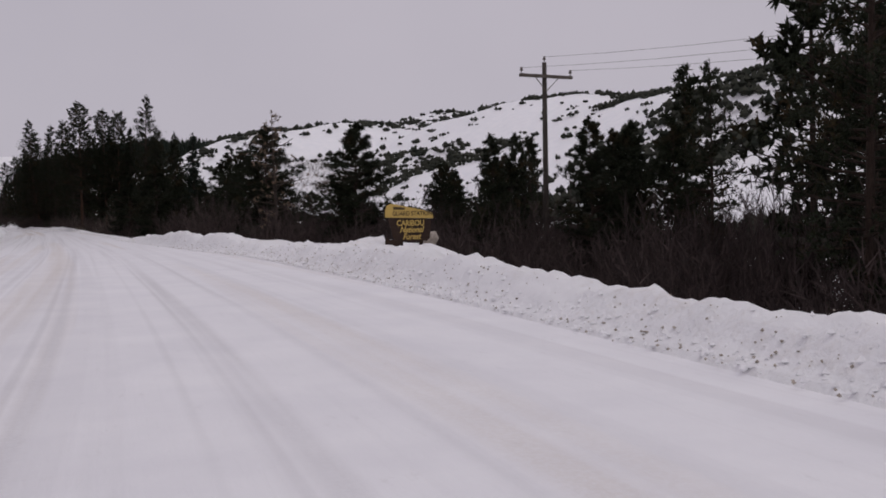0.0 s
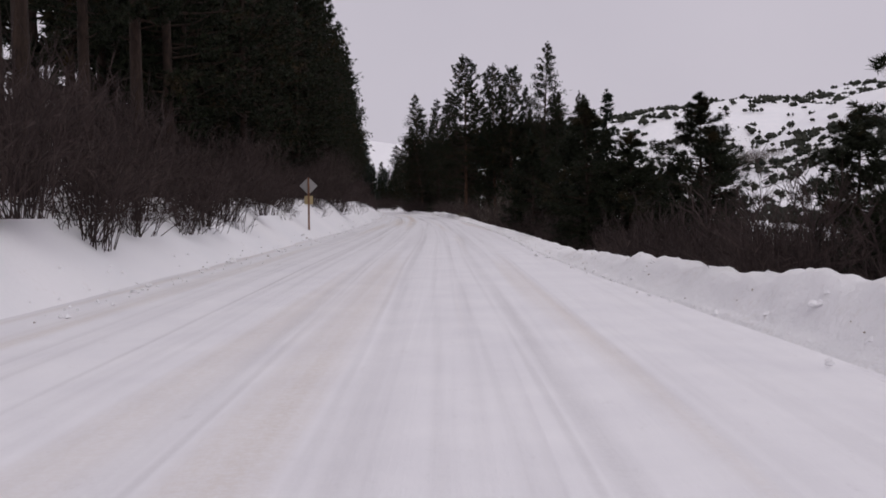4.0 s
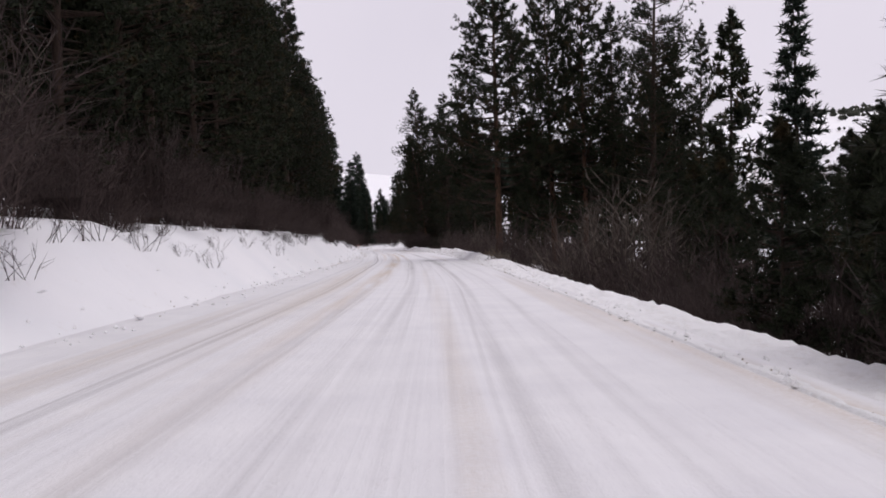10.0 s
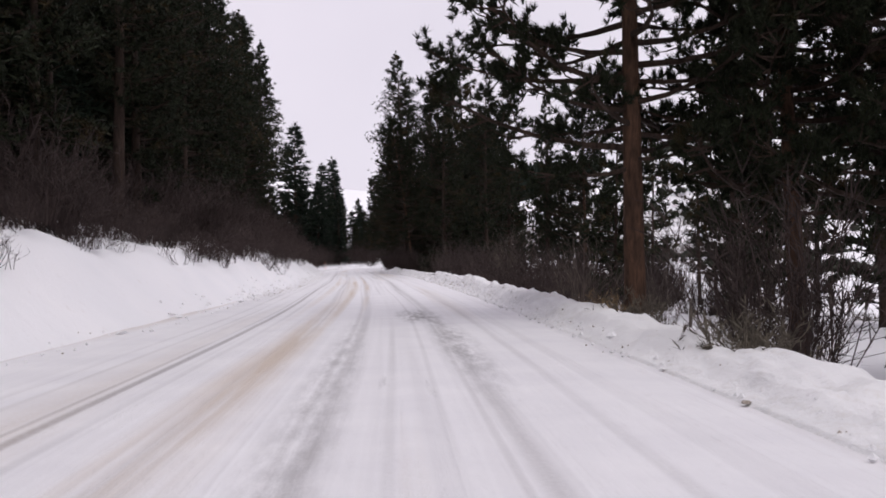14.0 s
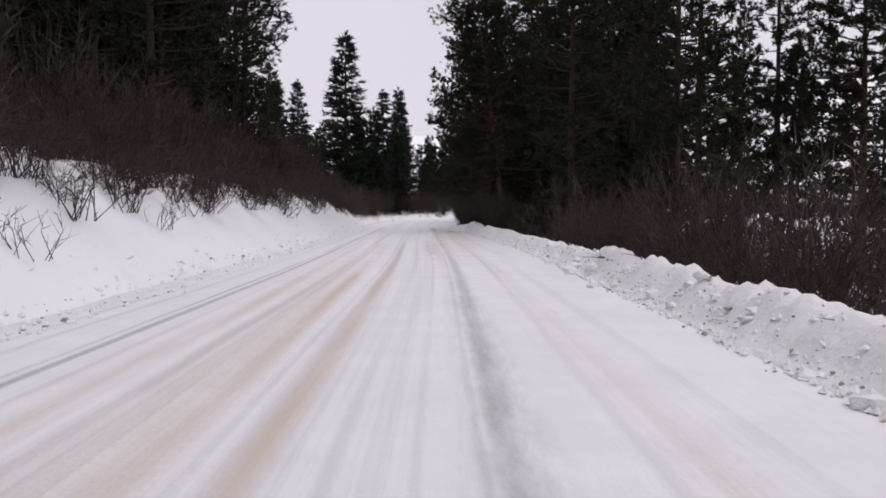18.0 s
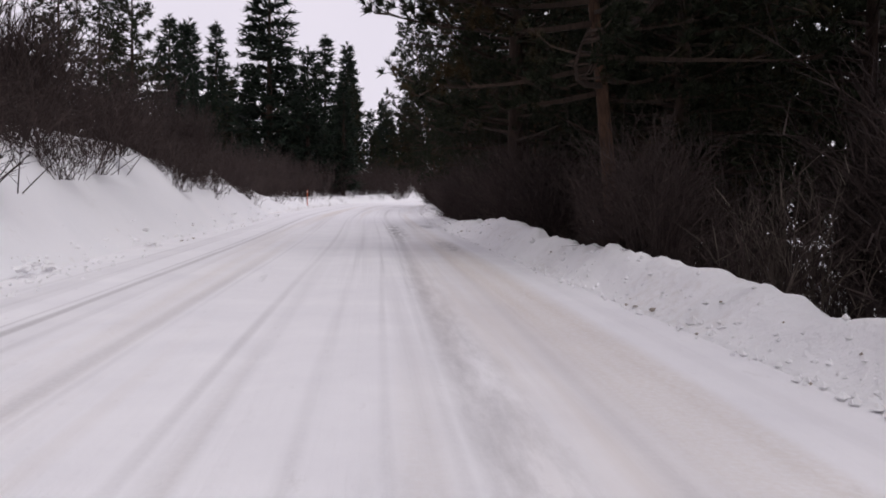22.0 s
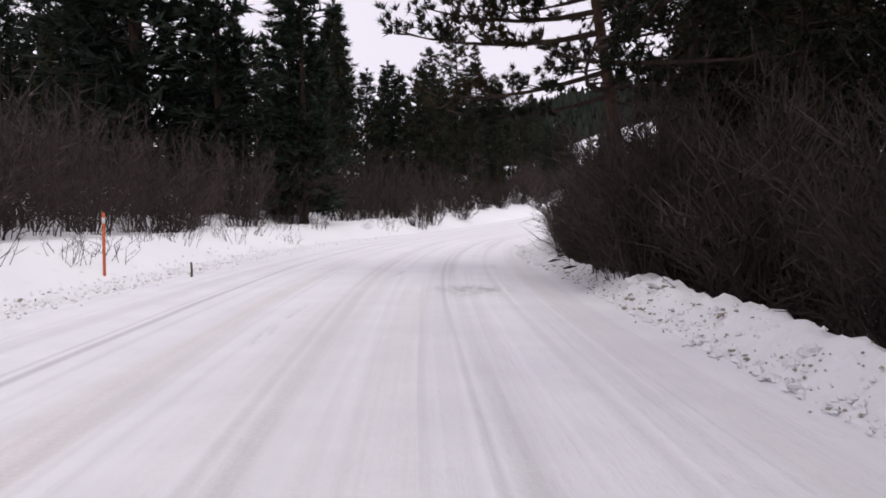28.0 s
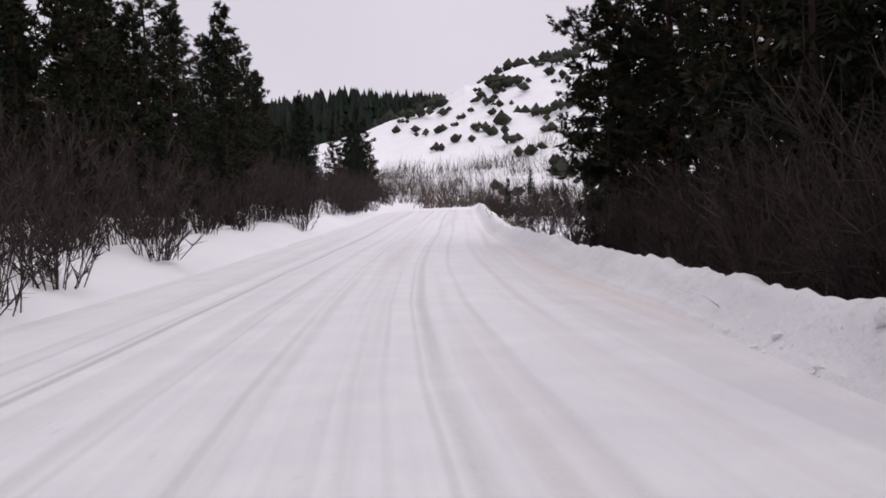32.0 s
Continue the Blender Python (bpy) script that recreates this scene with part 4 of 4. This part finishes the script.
for k in range(5):
    plant("bush_c", at(76 + 8 * (k + random.random()) / 5, random.uniform(-8, -7.2), 0.1), random.uniform(0.45, 0.65))
for y, u, s in ((281.2, 3.95, 0.72), (282.3, 3.85, 0.66), (283.4, 3.95, 0.7), (281, 4.6, 0.8), (282.8, 4.5, 0.62), (285.5, 5.1, 0.7), (222.6, 4.3, 0.5), (224, 4.4, 0.55), (233, 5.0, 0.7), (236, 5.0, 0.8), (239, 4.9, 0.85), (242, 4.8, 0.8), (246, 4.5, 0.55), (249, 4.2, 0.6), (252, 4.3, 0.65), (255, 4.4, 0.6), (258, 4.6, 0.65)):
    plant("willow", at(y, u, 0.1), s)
for k in range(24):
    y = 262 + 26 * (k + random.random()) / 24
    plant("sprig", at(y, float(right_foot(y)) + random.uniform(1.1, 1.8), 0.05), random.uniform(0.4, 0.9))

# ---- the open field beside the big pines ----
for k in range(34):
    x, y = random.uniform(6.5, 26), random.uniform(138, 190)
    plant("sage", spot(x, y, 0.08), random.uniform(0.6, 1.4))
for k in range(26):
    a, r = random.uniform(0, 6.28), random.uniform(0.4, 2.4)
    plant("grass", spot(7.9 + 0.5 * r * math.cos(a), 152.6 + 0.9 * r * math.sin(a), 0.08), random.uniform(0.7, 1.4))
for k in range(14):
    plant("grass", at(random.uniform(338, 356), random.uniform(4.5, 8.5), 0.08), random.uniform(0.9, 1.6))
for k in range(20):
    plant(random.choice(("sprig", "grass", "sage")), at(random.uniform(14.5, 19.5), random.uniform(7.2, 9.2), 0.08), random.uniform(0.4, 0.8))

tangle = []
for k in range(200):
    y = 44 + 290 * (k + random.random()) / 200
    tangle.append((at(y, float(left_foot(y)) - random.uniform(4.2, 7.5)), random.uniform(0.85, 1.3)))
for k in range(110):
    y = 205 + 240 * (k + random.random()) / 110
    tangle.append((at(y, float(left_foot(y)) - random.uniform(6, 17)), random.uniform(1.0, 1.5)))
for k in range(90):
    y = 318 + 90 * (k + random.random()) / 90
    tangle.append((at(y, float(left_foot(y)) - random.uniform(1.6, 9)), random.uniform(0.7, 1.15)))
thicket("brush_thicket_left", "dense tangle of bare brown brush at the wood's edge", tangle, 41)
tangle = []
for k in range(190):
    y = 34 + 300 * (k + random.random()) / 190
    if 145 < y < 172:
        continue
    tangle.append((at(y, float(right_foot(y)) + random.uniform(3.2, 8)), random.uniform(0.8, 1.25)))
for k in range(70):
    y = 76 + 64 * (k + random.random()) / 70
    tangle.append((at(y, float(right_foot(y)) + random.uniform(4.5, 14)), random.uniform(0.85, 1.25)))
for k in range(40):
    y = 176 + 36 * (k + random.random()) / 40
    tangle.append((at(y, float(right_foot(y)) + random.uniform(9, 18)), random.uniform(0.7, 1.2)))
for k in range(150):
    y = 6 + 56 * (k + random.random()) / 150
    tangle.append((at(y, float(right_foot(y)) + random.uniform(6.2, 17)), random.uniform(0.6, 1.05)))
for k in range(90):
    y = 50 + 42 * (k + random.random()) / 90
    tangle.append((at(y, float(right_foot(y)) + random.uniform(4.5, 14)), random.uniform(0.75, 1.1)))
for k in range(60):
    y = 46 + 34 * (k + random.random()) / 60
    tangle.append((at(y, float(right_foot(y)) + random.uniform(12, 24)), random.uniform(1.2, 1.6)))
for k in range(55):
    y = 10 + 34 * (k + random.random()) / 55
    tangle.append((at(y, float(right_foot(y)) + random.uniform(10, 21)), random.uniform(0.9, 1.3)))
for k in range(70):
    y = 330 + 110 * (k + random.random()) / 70
    tangle.append((at(y, float(right_foot(y)) + random.uniform(1.5, 16)), random.uniform(0.5, 0.9)))
thicket("brush_thicket_right", "dense tangle of bare reddish-brown brush beyond the bank", tangle, 42)

# ---- brush and trees on the hills ----
random.seed(8)
scrub, forest, BALL = Shape(), Shape(), Shape()
BALL.v = [Vector(d) for d in ((1, 0, 0), (-1, 0, 0), (0, 1, 0), (0, -1, 0), (0, 0, 1), (0, 0, -1))]
BALL.f = [(0, 2, 4), (2, 1, 4), (1, 3, 4), (3, 0, 4), (2, 0, 5), (1, 2, 5), (3, 1, 5), (0, 3, 5)]
tries = 0
while len(scrub.f) < 250000 and tries < 90000:
    tries += 1
    y = random.uniform(-150, 900)
    x = random.uniform(70, 420)
    if y > 640 and x < 225:
        continue
    thick = bumps(x * 0.8 + y * 0.35, y * 0.9 - x * 0.3, 0.016, 3)
    thick += 0.34 * max(math.exp(-(((x + 0.92 * y - c) / 8) ** 2)) for c in (335, 400, 478, 560)) + 0.3 * math.exp(-(((x - 296) / 9) ** 2))
    if thick < 0.10 and random.random() > 0.07 + max(0, 0.25 * thick):
        continue
    size = random.uniform(0.6, 1.75) * (1.2 if thick > 0.12 else 1)
    if y > 480:
        if random.random() > (0.7 if thick < 0.1 else 0.3):
            continue
        size *= 1.15
    z = land(y, x - float(line(y)), False)
    for _ in range(4):
        b, cx, cy, r = len(scrub.v), x + random.gauss(0, 0.9) * size, y + random.gauss(0, 0.9) * size, size * random.uniform(0.5, 1.0)
        scrub.v += [Vector((cx + d.x * r * random.uniform(0.7, 1.25), cy + d.y * r * random.uniform(0.7, 1.25), z + r * (0.65 + d.z * random.uniform(0.7, 1.25)))) for d in BALL.v]
        scrub.f += [tuple(b + i for i in q) for q in BALL.f]
tagged(new("hill_brush", scrub.mesh("hill_brush", BRUSH)), "dark juniper and sagebrush scattered over snowy hillsides", "brush", kind="stuff")
grove = Shape()
for k in range(520):
    x, y = random.uniform(40, 170), random.uniform(440, 515)
    z = land(y, x - float(line(y)), False)
    for _ in range(24):
        grove.blade(Vector((x + random.gauss(0, 2.2), y + random.gauss(0, 2.2), z)), Vector((random.gauss(0, 0.35), random.gauss(0, 0.35), 1)).normalized(), random.uniform(2.0, 5.0), 0.07)
tagged(new("aspen_grove", grove.mesh("aspen_grove", GREYTWIG)), "bare grey aspen thickets at the foot of the spur", "grove", kind="stuff")
for k in range(4200):
    y, x = random.uniform(640, 800), random.uniform(0, 240)
    z, h = land(y, x - float(line(y)), False), random.uniform(6, 11)
    b = len(forest.v)
    for lift, r in ((0.05, 0.24), (0.4, 0.17)):
        ring = len(forest.v)
        forest.v += [Vector((x + r * h * math.cos(a + k) * random.uniform(0.7, 1.2), y + r * h * math.sin(a + k), z + lift * h)) for a in (0, 1.26, 2.51, 3.77, 5.03)]
        forest.v.append(Vector((x, y, z + h * (0.7 if lift < 0.1 else 1))))
        forest.f += [(ring + i, ring + (i + 1) % 5, ring + 5) for i in range(5)]
tagged(new("far_forest", forest.mesh("far_forest", FIR)), "dark conifer forest on the far heights", "forest", kind="stuff")


# ---- signs, pole and wires ----
def arc_outline(pts, name, thick, material, parent, label="", edge=0.006):
    """A flat board of the given outline (x across, z up), with thickness."""
    bm = bmesh.new()
    face = bm.faces.new([bm.verts.new((x, 0, z)) for x, z in pts])
    more = bmesh.ops.extrude_face_region(bm, geom=[face])
    bmesh.ops.translate(bm, verts=[g for g in more["geom"] if isinstance(g, bmesh.types.BMVert)], vec=(0, thick, 0))
    bmesh.ops.recalc_face_normals(bm, faces=bm.faces)
    bmesh.ops.bevel(bm, geom=[e for e in bm.edges if e.calc_face_angle(0) > 0.9], offset=edge, segments=2, affect="EDGES", clamp_overlap=True)
    me = bpy.data.meshes.new(name)
    bm.to_mesh(me)
    bm.free()
    me.materials.append(material)
    ob = new(name, me)
    ob.parent = parent
    return tagged(ob, label) if label else ob


YELLOW = paint_material("yellow_sign_paint", (0.52, 0.36, 0.10), 0.6, 0.3)
BROWN = wood_material("brown_sign_wood", (0.020, 0.012, 0.009), (0.045, 0.026, 0.018), (3, 3, 14), 0.7, 0.3)
DARKPAINT = paint_material("dark_letter_paint", (0.07, 0.045, 0.02))
ALU = paint_material("sign_back_metal", (0.30, 0.29, 0.29), 0.55, 0.3, 0.3)
POST = wood_material("sign_post_wood", (0.12, 0.06, 0.035), (0.26, 0.14, 0.085), (12, 12, 1))
ORANGE = paint_material("orange_marker_paint", (0.55, 0.12, 0.04))
CERAMIC = paint_material("insulator_glaze", (0.12, 0.10, 0.09), 0.3, 0.1)


def letters(text, size, x, z, y, material, parent, slant=0.0, align="CENTER"):
    curve = bpy.data.curves.new("lettering", "FONT")
    curve.body, curve.size, curve.extrude, curve.shear, curve.align_x = text, size, 0.004, slant, align
    curve.offset = size * 0.022
    tmp = bpy.data.objects.new("lettering", curve)
    me = bpy.data.meshes.new_from_object(tmp)
    bpy.data.objects.remove(tmp)
    me.name = "lettering"
    me.materials.clear()
    me.materials.append(material)
    ob = new("lettering", me)
    ob.parent = parent
    ob.matrix_basis = pose(x, y, z, 90, 0, 0)
    return ob


forest_sign = tagged(new("forest_sign"), "brown and yellow routed wooden forest sign half sunk in snow", "sign")
crown_board = arc_outline([(-0.63, 0.50), (-0.62, 0.66), (-0.58, 0.74), (-0.50, 0.78), (-0.38, 0.775), (0.50, 0.62), (0.585, 0.58), (0.61, 0.53), (0.61, 0.47)], "top_panel", 0.05, YELLOW, forest_sign, "yellow top panel with slanted edge")
lower = arc_outline([(-0.56, 0.49), (0.56, 0.462), (0.52, 0.06), (0.44, 0.0), (-0.34, 0.0), (-0.44, 0.06)], "lower_panel", 0.06, BROWN, forest_sign, "dark brown panel with yellow lettering")
letters("GUARD STATION", 0.13, 0.07, 0.535, -0.004, DARKPAINT, crown_board)
arc_outline([(-0.42, 0.665), (-0.42, 0.725), (-0.12, 0.70), (-0.12, 0.655)], "text_bar", 0.004, DARKPAINT, crown_board).location.y = -0.005
letters("CARIBOU", 0.165, 0.02, 0.325, -0.004, YELLOW, lower)
letters("National", 0.175, 0.04, 0.185, -0.004, YELLOW, lower, 0.35)
letters("Forest", 0.175, 0.04, 0.04, -0.004, YELLOW, lower, 0.35)
for px in (-0.22, 0.30):
    part("post", Shape().box((px - 0.05, 0.06, -1.0), (px + 0.05, 0.16, 0.6)), BROWN, forest_sign)
part("foot_board", Shape().box((-0.62, 0.0, -0.20), (-0.20, 0.05, -0.06), pose(0, 0, 0, 0, 12, 0)), BROWN, forest_sign)
forest_sign.matrix_basis = pose(7.97, 23.35, 0.57, 0, 0, -14) @ Matrix.Diagonal((1.06, 1, 1.3, 1))


def utility_pole(p, tall):
    """A weathered pole with a braced crossarm and three insulators."""
    root = new("utility_pole")
    part("pole", Shape().tube([(0, 0, -1), (0, 0, tall * 0.5), (0, 0, tall)], [0.125, 0.11, 0.09], 12), POLEWOOD, root, smooth=True)
    part("crossarm", Shape().box((-1.2, -0.19, tall - 0.62), (1.2, -0.08, tall - 0.50)), GREYWOOD, root)
    for sx in (-1, 1):
        part("brace", Shape().tube([(sx * 0.55, -0.2, tall - 0.60), (0, -0.13, tall - 1.15)], [0.02, 0.02], 4), GREYWOOD, root)
    for x, y, z in ((-1.12, -0.135, tall - 0.5), (0, 0, tall), (1.12, -0.135, tall - 0.5)):
        ins = part("insulator", Shape().tube([(x, y, z), (x, y, z + 0.10), (x, y, z + 0.10), (x, y, z + 0.16), (x, y, z + 0.20), (x, y, z + 0.24)], [0.015, 0.015, 0.06, 0.065, 0.04, 0.05], 8), CERAMIC, root, smooth=True)
    root.location = p
    return tagged(root, "weathered wooden utility pole with a crossarm and three insulators", "utility pole", "utility poles")


poles = [utility_pole(spot(17.45, 31.8), 8.95), utility_pole(spot(24.5, -26), 9.0)]
for k, (x, dy, top) in enumerate(((-1.12, -0.135, -0.28), (0, 0, 0.22), (1.12, -0.135, -0.28))):
    a = poles[0].location + Vector((x, dy, 8.95 + top))
    b = poles[1].location + Vector((x, dy, 9.0 + top))
    wire = Shape().tube([a.lerp(b, t) - Vector((0, 0, 1.6 * 4 * t * (1 - t))) for t in (j / 16 for j in range(17))], [0.007] * 17, 4)
    tagged(new("power_wire", wire.mesh("power_wire", GREYWOOD)), "thin sagging power wire between the poles", "wire", "power wires")

road_sign = tagged(new("road_sign"), "diamond road sign seen from behind on a wooden post", "road sign")
arc_outline([(0, 0.43), (0.43, 0), (0, -0.43), (-0.43, 0)], "diamond_plate", 0.01, ALU, road_sign, "grey metal back of a diamond plate", 0.02).location = (0, 0.07, 2.0)
arc_outline([(-0.2, -0.2), (0.2, -0.2), (0.2, 0.2), (-0.2, 0.2)], "small_plate", 0.01, paint_material("plate_back", (0.42, 0.34, 0.18)), road_sign, "small square plate below the diamond", 0.012).location = (0, 0.07, 1.32)
bevel(part("post", Shape().box((-0.045, -0.04, -0.8), (0.045, 0.06, 2.4)), POST, road_sign, "reddish wooden post"), 0.008)
road_sign.matrix_basis = pose(-3.98, 83.2, 0.43, 0, 0, 4)

marker = tagged(new("marker_post"), "slim orange snow marker post among the brush", "marker post")
part("post", Shape().tube([(0, 0, -0.4), (0, 0, 0.95)], [0.035, 0.03], 8), ORANGE, marker, smooth=True)
part("band", Shape().tube([(0, 0, 0.72), (0, 0, 0.84)], [0.037, 0.036], 8), paint_material("white_band", (0.7, 0.68, 0.66)), marker, "pale reflective band", smooth=True)
marker.location = spot(-10.8, 285.3, 0.05)
stake = tagged(new("stake", Shape().tube([(0, 0, -0.1), (0.01, 0, 0.14), (0.0, 0, 0.3)], [0.03, 0.028, 0.02], 6).mesh("stake", DARKPAINT)), "short dark stake sticking out of the snow", "stake")
stake.location = spot(-8.9, 285.0)


def fence_post(p, tall, lean):
    post = new("fence_post", Shape().tube([(0, 0, -0.5), (0.01, 0, tall * 0.5), (0, 0.01, tall)], [0.075, 0.07, 0.062], 9).mesh("fence_post", GREYWOOD))
    post.matrix_basis = pose(p.x, p.y, p.z, lean, lean * 0.6, 0)
    tagged(post, "weathered grey wooden fence post standing in snow", "fence post", "fence posts")


for k in range(9):
    fence_post(spot(11.5 + 2.6 * k, 166 + 3.1 * k), 1.15 + 0.1 * math.sin(k * 2.1), 2.5 * math.sin(k * 1.7))
rock = bmesh.new()
bmesh.ops.create_icosphere(rock, subdivisions=2, radius=0.5)
for v in rock.verts:
    v.co = Vector((max(-0.34, min(0.34, v.co.x * 1.2)), v.co.y * 0.7, max(-0.3, min(0.32, v.co.z)))) * (0.6 + 0.12 * noise.noise(v.co * 4))
rock_mesh = bpy.data.meshes.new("boulder")
rock.to_mesh(rock_mesh)
rock.free()
rock_mesh.materials.append(DIRTY)
boulder = tagged(new("boulder", rock_mesh), "squarish tan boulder behind the wooden sign", "boulder")
boulder.location = spot(9.1, 24.6) + Vector((0, 0, 0.06))


# ---- clods and chunks thrown up by the plough ----
def clod(seed, flat, material):
    random.seed(seed)
    bm = bmesh.new()
    bmesh.ops.create_icosphere(bm, subdivisions=2, radius=1)
    for v in bm.verts:
        v.co *= 0.8 + 0.5 * noise.noise(v.co * 1.3 + Vector((seed, 0, 0))) + 0.2 * noise.noise(v.co * 3.5)
        v.co.z = v.co.z * flat + 0.2 * flat
    me = bpy.data.meshes.new("snow_clod")
    bm.to_mesh(me)
    bm.free()
    me.materials.append(material)
    return me


CLODS = [clod(k, f, BANK) for k, f in ((1, 0.8), (2, 0.55), (3, 0.7), (4, 0.4))]
DARKCLODS = [clod(k, f, DIRTY) for k, f in ((5, 0.45), (6, 0.35), (7, 0.55))]
random.seed(9)
for k in range(70):
    y = random.choice((random.uniform(3, 60), random.uniform(60, 300), random.uniform(165, 208), random.uniform(265, 315)))
    u = float(right_foot(y)) + random.gauss(0.05, 0.16) if random.random() < 0.72 else float(left_foot(y)) - random.uniform(-0.1, 0.7)
    ob = new("snow_clod", random.choice(CLODS))
    p, s = at(y, u), random.choice((0.03, 0.04, 0.05, 0.06, 0.085)) * random.uniform(0.8, 1.3)
    ob.matrix_basis = pose(p.x, p.y, p.z + 0.012, 0, 0, random.uniform(0, 360)) @ Matrix.Diagonal((s, s, s, 1))
    tagged(ob, "hard lump of ploughed snow at the road's edge", "snow clod", "snow clods")
for k in range(290):
    y = random.choice((random.uniform(276, 288), random.uniform(4, 45), random.uniform(168, 210), random.uniform(168, 210), random.uniform(266, 288), random.uniform(60, 280)))
    right = random.random() < (0.8 if y < 168 or y > 266 else 0.6)
    u = float(right_foot(y)) + random.uniform(-0.12, 0.55) if right else float(left_foot(y)) - random.uniform(-0.25, 0.4)
    p, s = at(y, u), random.choice((0.02, 0.025, 0.03, 0.04, 0.05)) * random.uniform(0.8, 1.3) * (0.6 if y < 60 else 1)
    ob = new("ice_clod", random.choice(DARKCLODS))
    ob.matrix_basis = pose(p.x, p.y, p.z + 0.01, 0, 0, random.uniform(0, 360)) @ Matrix.Diagonal((s, s, s, 1))
    tagged(ob, "small grey-brown clod of dirty ice at the bank's foot", "ice clod", "ice clods")
for k in range(80):
    y = random.choice((random.uniform(170, 208), random.uniform(266, 312)))
    p, s = at(y, float(right_foot(y)) + random.uniform(0.0, 0.6)), random.uniform(0.08, 0.17)
    ob = new("snow_clod", random.choice(CLODS))
    ob.matrix_basis = pose(p.x, p.y, p.z - 0.02, random.uniform(-20, 20), random.uniform(-20, 20), random.uniform(0, 360)) @ Matrix.Diagonal((s, s, s, 1))
    tagged(ob, "block of crusted snow broken out of the bank", "snow clod", "snow clods")
for k in range(140):
    y = random.choice((random.uniform(60, 170), random.uniform(165, 262), random.uniform(165, 262)))
    p, s = at(y, float(left_foot(y)) - abs(random.gauss(0.15, 0.35))), random.uniform(0.04, 0.13)
    ob = new("snow_clod", random.choice(CLODS))
    ob.matrix_basis = pose(p.x, p.y, p.z - 0.01, random.uniform(-15, 15), random.uniform(-15, 15), random.uniform(0, 360)) @ Matrix.Diagonal((s * 1.3, s, s * 0.8, 1))
    tagged(ob, "lump of snow thrown to the foot of the slope", "snow clod", "snow clods")
for x, y, s, turn in ((3.18, 192.2, 0.19, 30), (3.42, 192.9, 0.21, 130), (3.5, 191.2, 0.15, 70)):
    ob = new("snow_boulder", CLODS[2] if s > 0.16 else CLODS[0])
    p = at(y, x)
    ob.matrix_basis = pose(p.x, p.y, p.z + 0.02, 0, 0, turn) @ Matrix.Diagonal((s * 1.15, s, s, 1))
    tagged(ob, "rounded snow boulder rolled out onto the road's edge", "snow boulder", "snow boulders")
for y, u, l, turn in ((288.4, 3.1, 0.2, 35), (290.2, 3.45, 0.17, -50), (286.0, 3.2, 0.16, 10)):
    p = at(y, u)
    stick = new("bark_chip", Shape().tube([(-l, 0, 0), (0, 0.02, 0.03), (l, 0, 0.05)], [0.012, 0.035, 0.01], 5).mesh("bark_chip", BARK))
    stick.matrix_basis = pose(p.x, p.y, p.z + 0.04, 8, 0, turn)
    tagged(stick, "dark splinter of bark lying on dirty snow", "bark chip", "bark chips")
crumbs = Shape()
for k in range(7500):
    y = random.choice((random.uniform(0, 40), random.uniform(40, 315), random.uniform(165, 225), random.uniform(262, 300)))
    right = random.random() < 0.55
    u = float(right_foot(y)) + abs(random.gauss(0, 0.3)) - 0.1 if right else float(left_foot(y)) - random.gauss(0.12, 0.28)
    p, r = at(y, u), random.uniform(0.012, 0.05) * (1.8 if k % 30 == 0 else 1)
    b = len(crumbs.v)
    crumbs.v += [p + Vector(d) * r * random.uniform(0.7, 1.3) for d in ((1, 0, 0), (-1, 0, 0), (0, 1, 0), (0, -1, 0), (0, 0, 0.9), (0, 0, -0.6))]
    crumbs.f += [(b + i, b + j, b + q) for i, j, q in ((0, 2, 4), (2, 1, 4), (1, 3, 4), (3, 0, 4), (2, 0, 5), (1, 2, 5), (3, 1, 5), (0, 3, 5))]
flecks = Shape()
for k in range(2600):
    y = random.choice((random.uniform(3, 46), random.uniform(3, 46), random.uniform(168, 210), random.uniform(266, 290), random.uniform(46, 300)))
    right = random.random() < 0.8
    u = float(right_foot(y)) + random.triangular(-0.25, 0.8, 0.15) if right else float(left_foot(y)) - random.uniform(-0.3, 0.4)
    p, r = at(y, u) + Vector((0, 0, 0.006)), random.choice((0.008, 0.012, 0.016, 0.022))
    b = len(flecks.v)
    flecks.v += [p + Vector(d) * r * random.uniform(0.6, 1.4) for d in ((1, 0, 0), (-1, 0, 0), (0, 1, 0), (0, -1, 0), (0, 0, 0.8), (0, 0, -0.6))]
    flecks.f += [(b + i, b + j, b + q) for i, j, q in ((0, 2, 4), (2, 1, 4), (1, 3, 4), (3, 0, 4), (2, 0, 5), (1, 2, 5), (3, 1, 5), (0, 3, 5))]
tagged(new("dirt_flecks", flecks.mesh("dirt_flecks", DIRTY)), "tan grit and dirt flecks strewn over the banks", "grit", kind="stuff")
tagged(new("snow_crumbs", crumbs.mesh("snow_crumbs", BANK)), "small crumbs of dirty snow along the banks", "snow crumbs", kind="stuff")
block = new("ice_block", CLODS[1])
block.matrix_basis = pose(0.22, 303.8, 0.05, 0, 0, 20) @ Matrix.Diagonal((0.2, 0.13, 0.16, 1))
tagged(block, "yellowish block of dirty ice lying on the road's edge", "ice block")
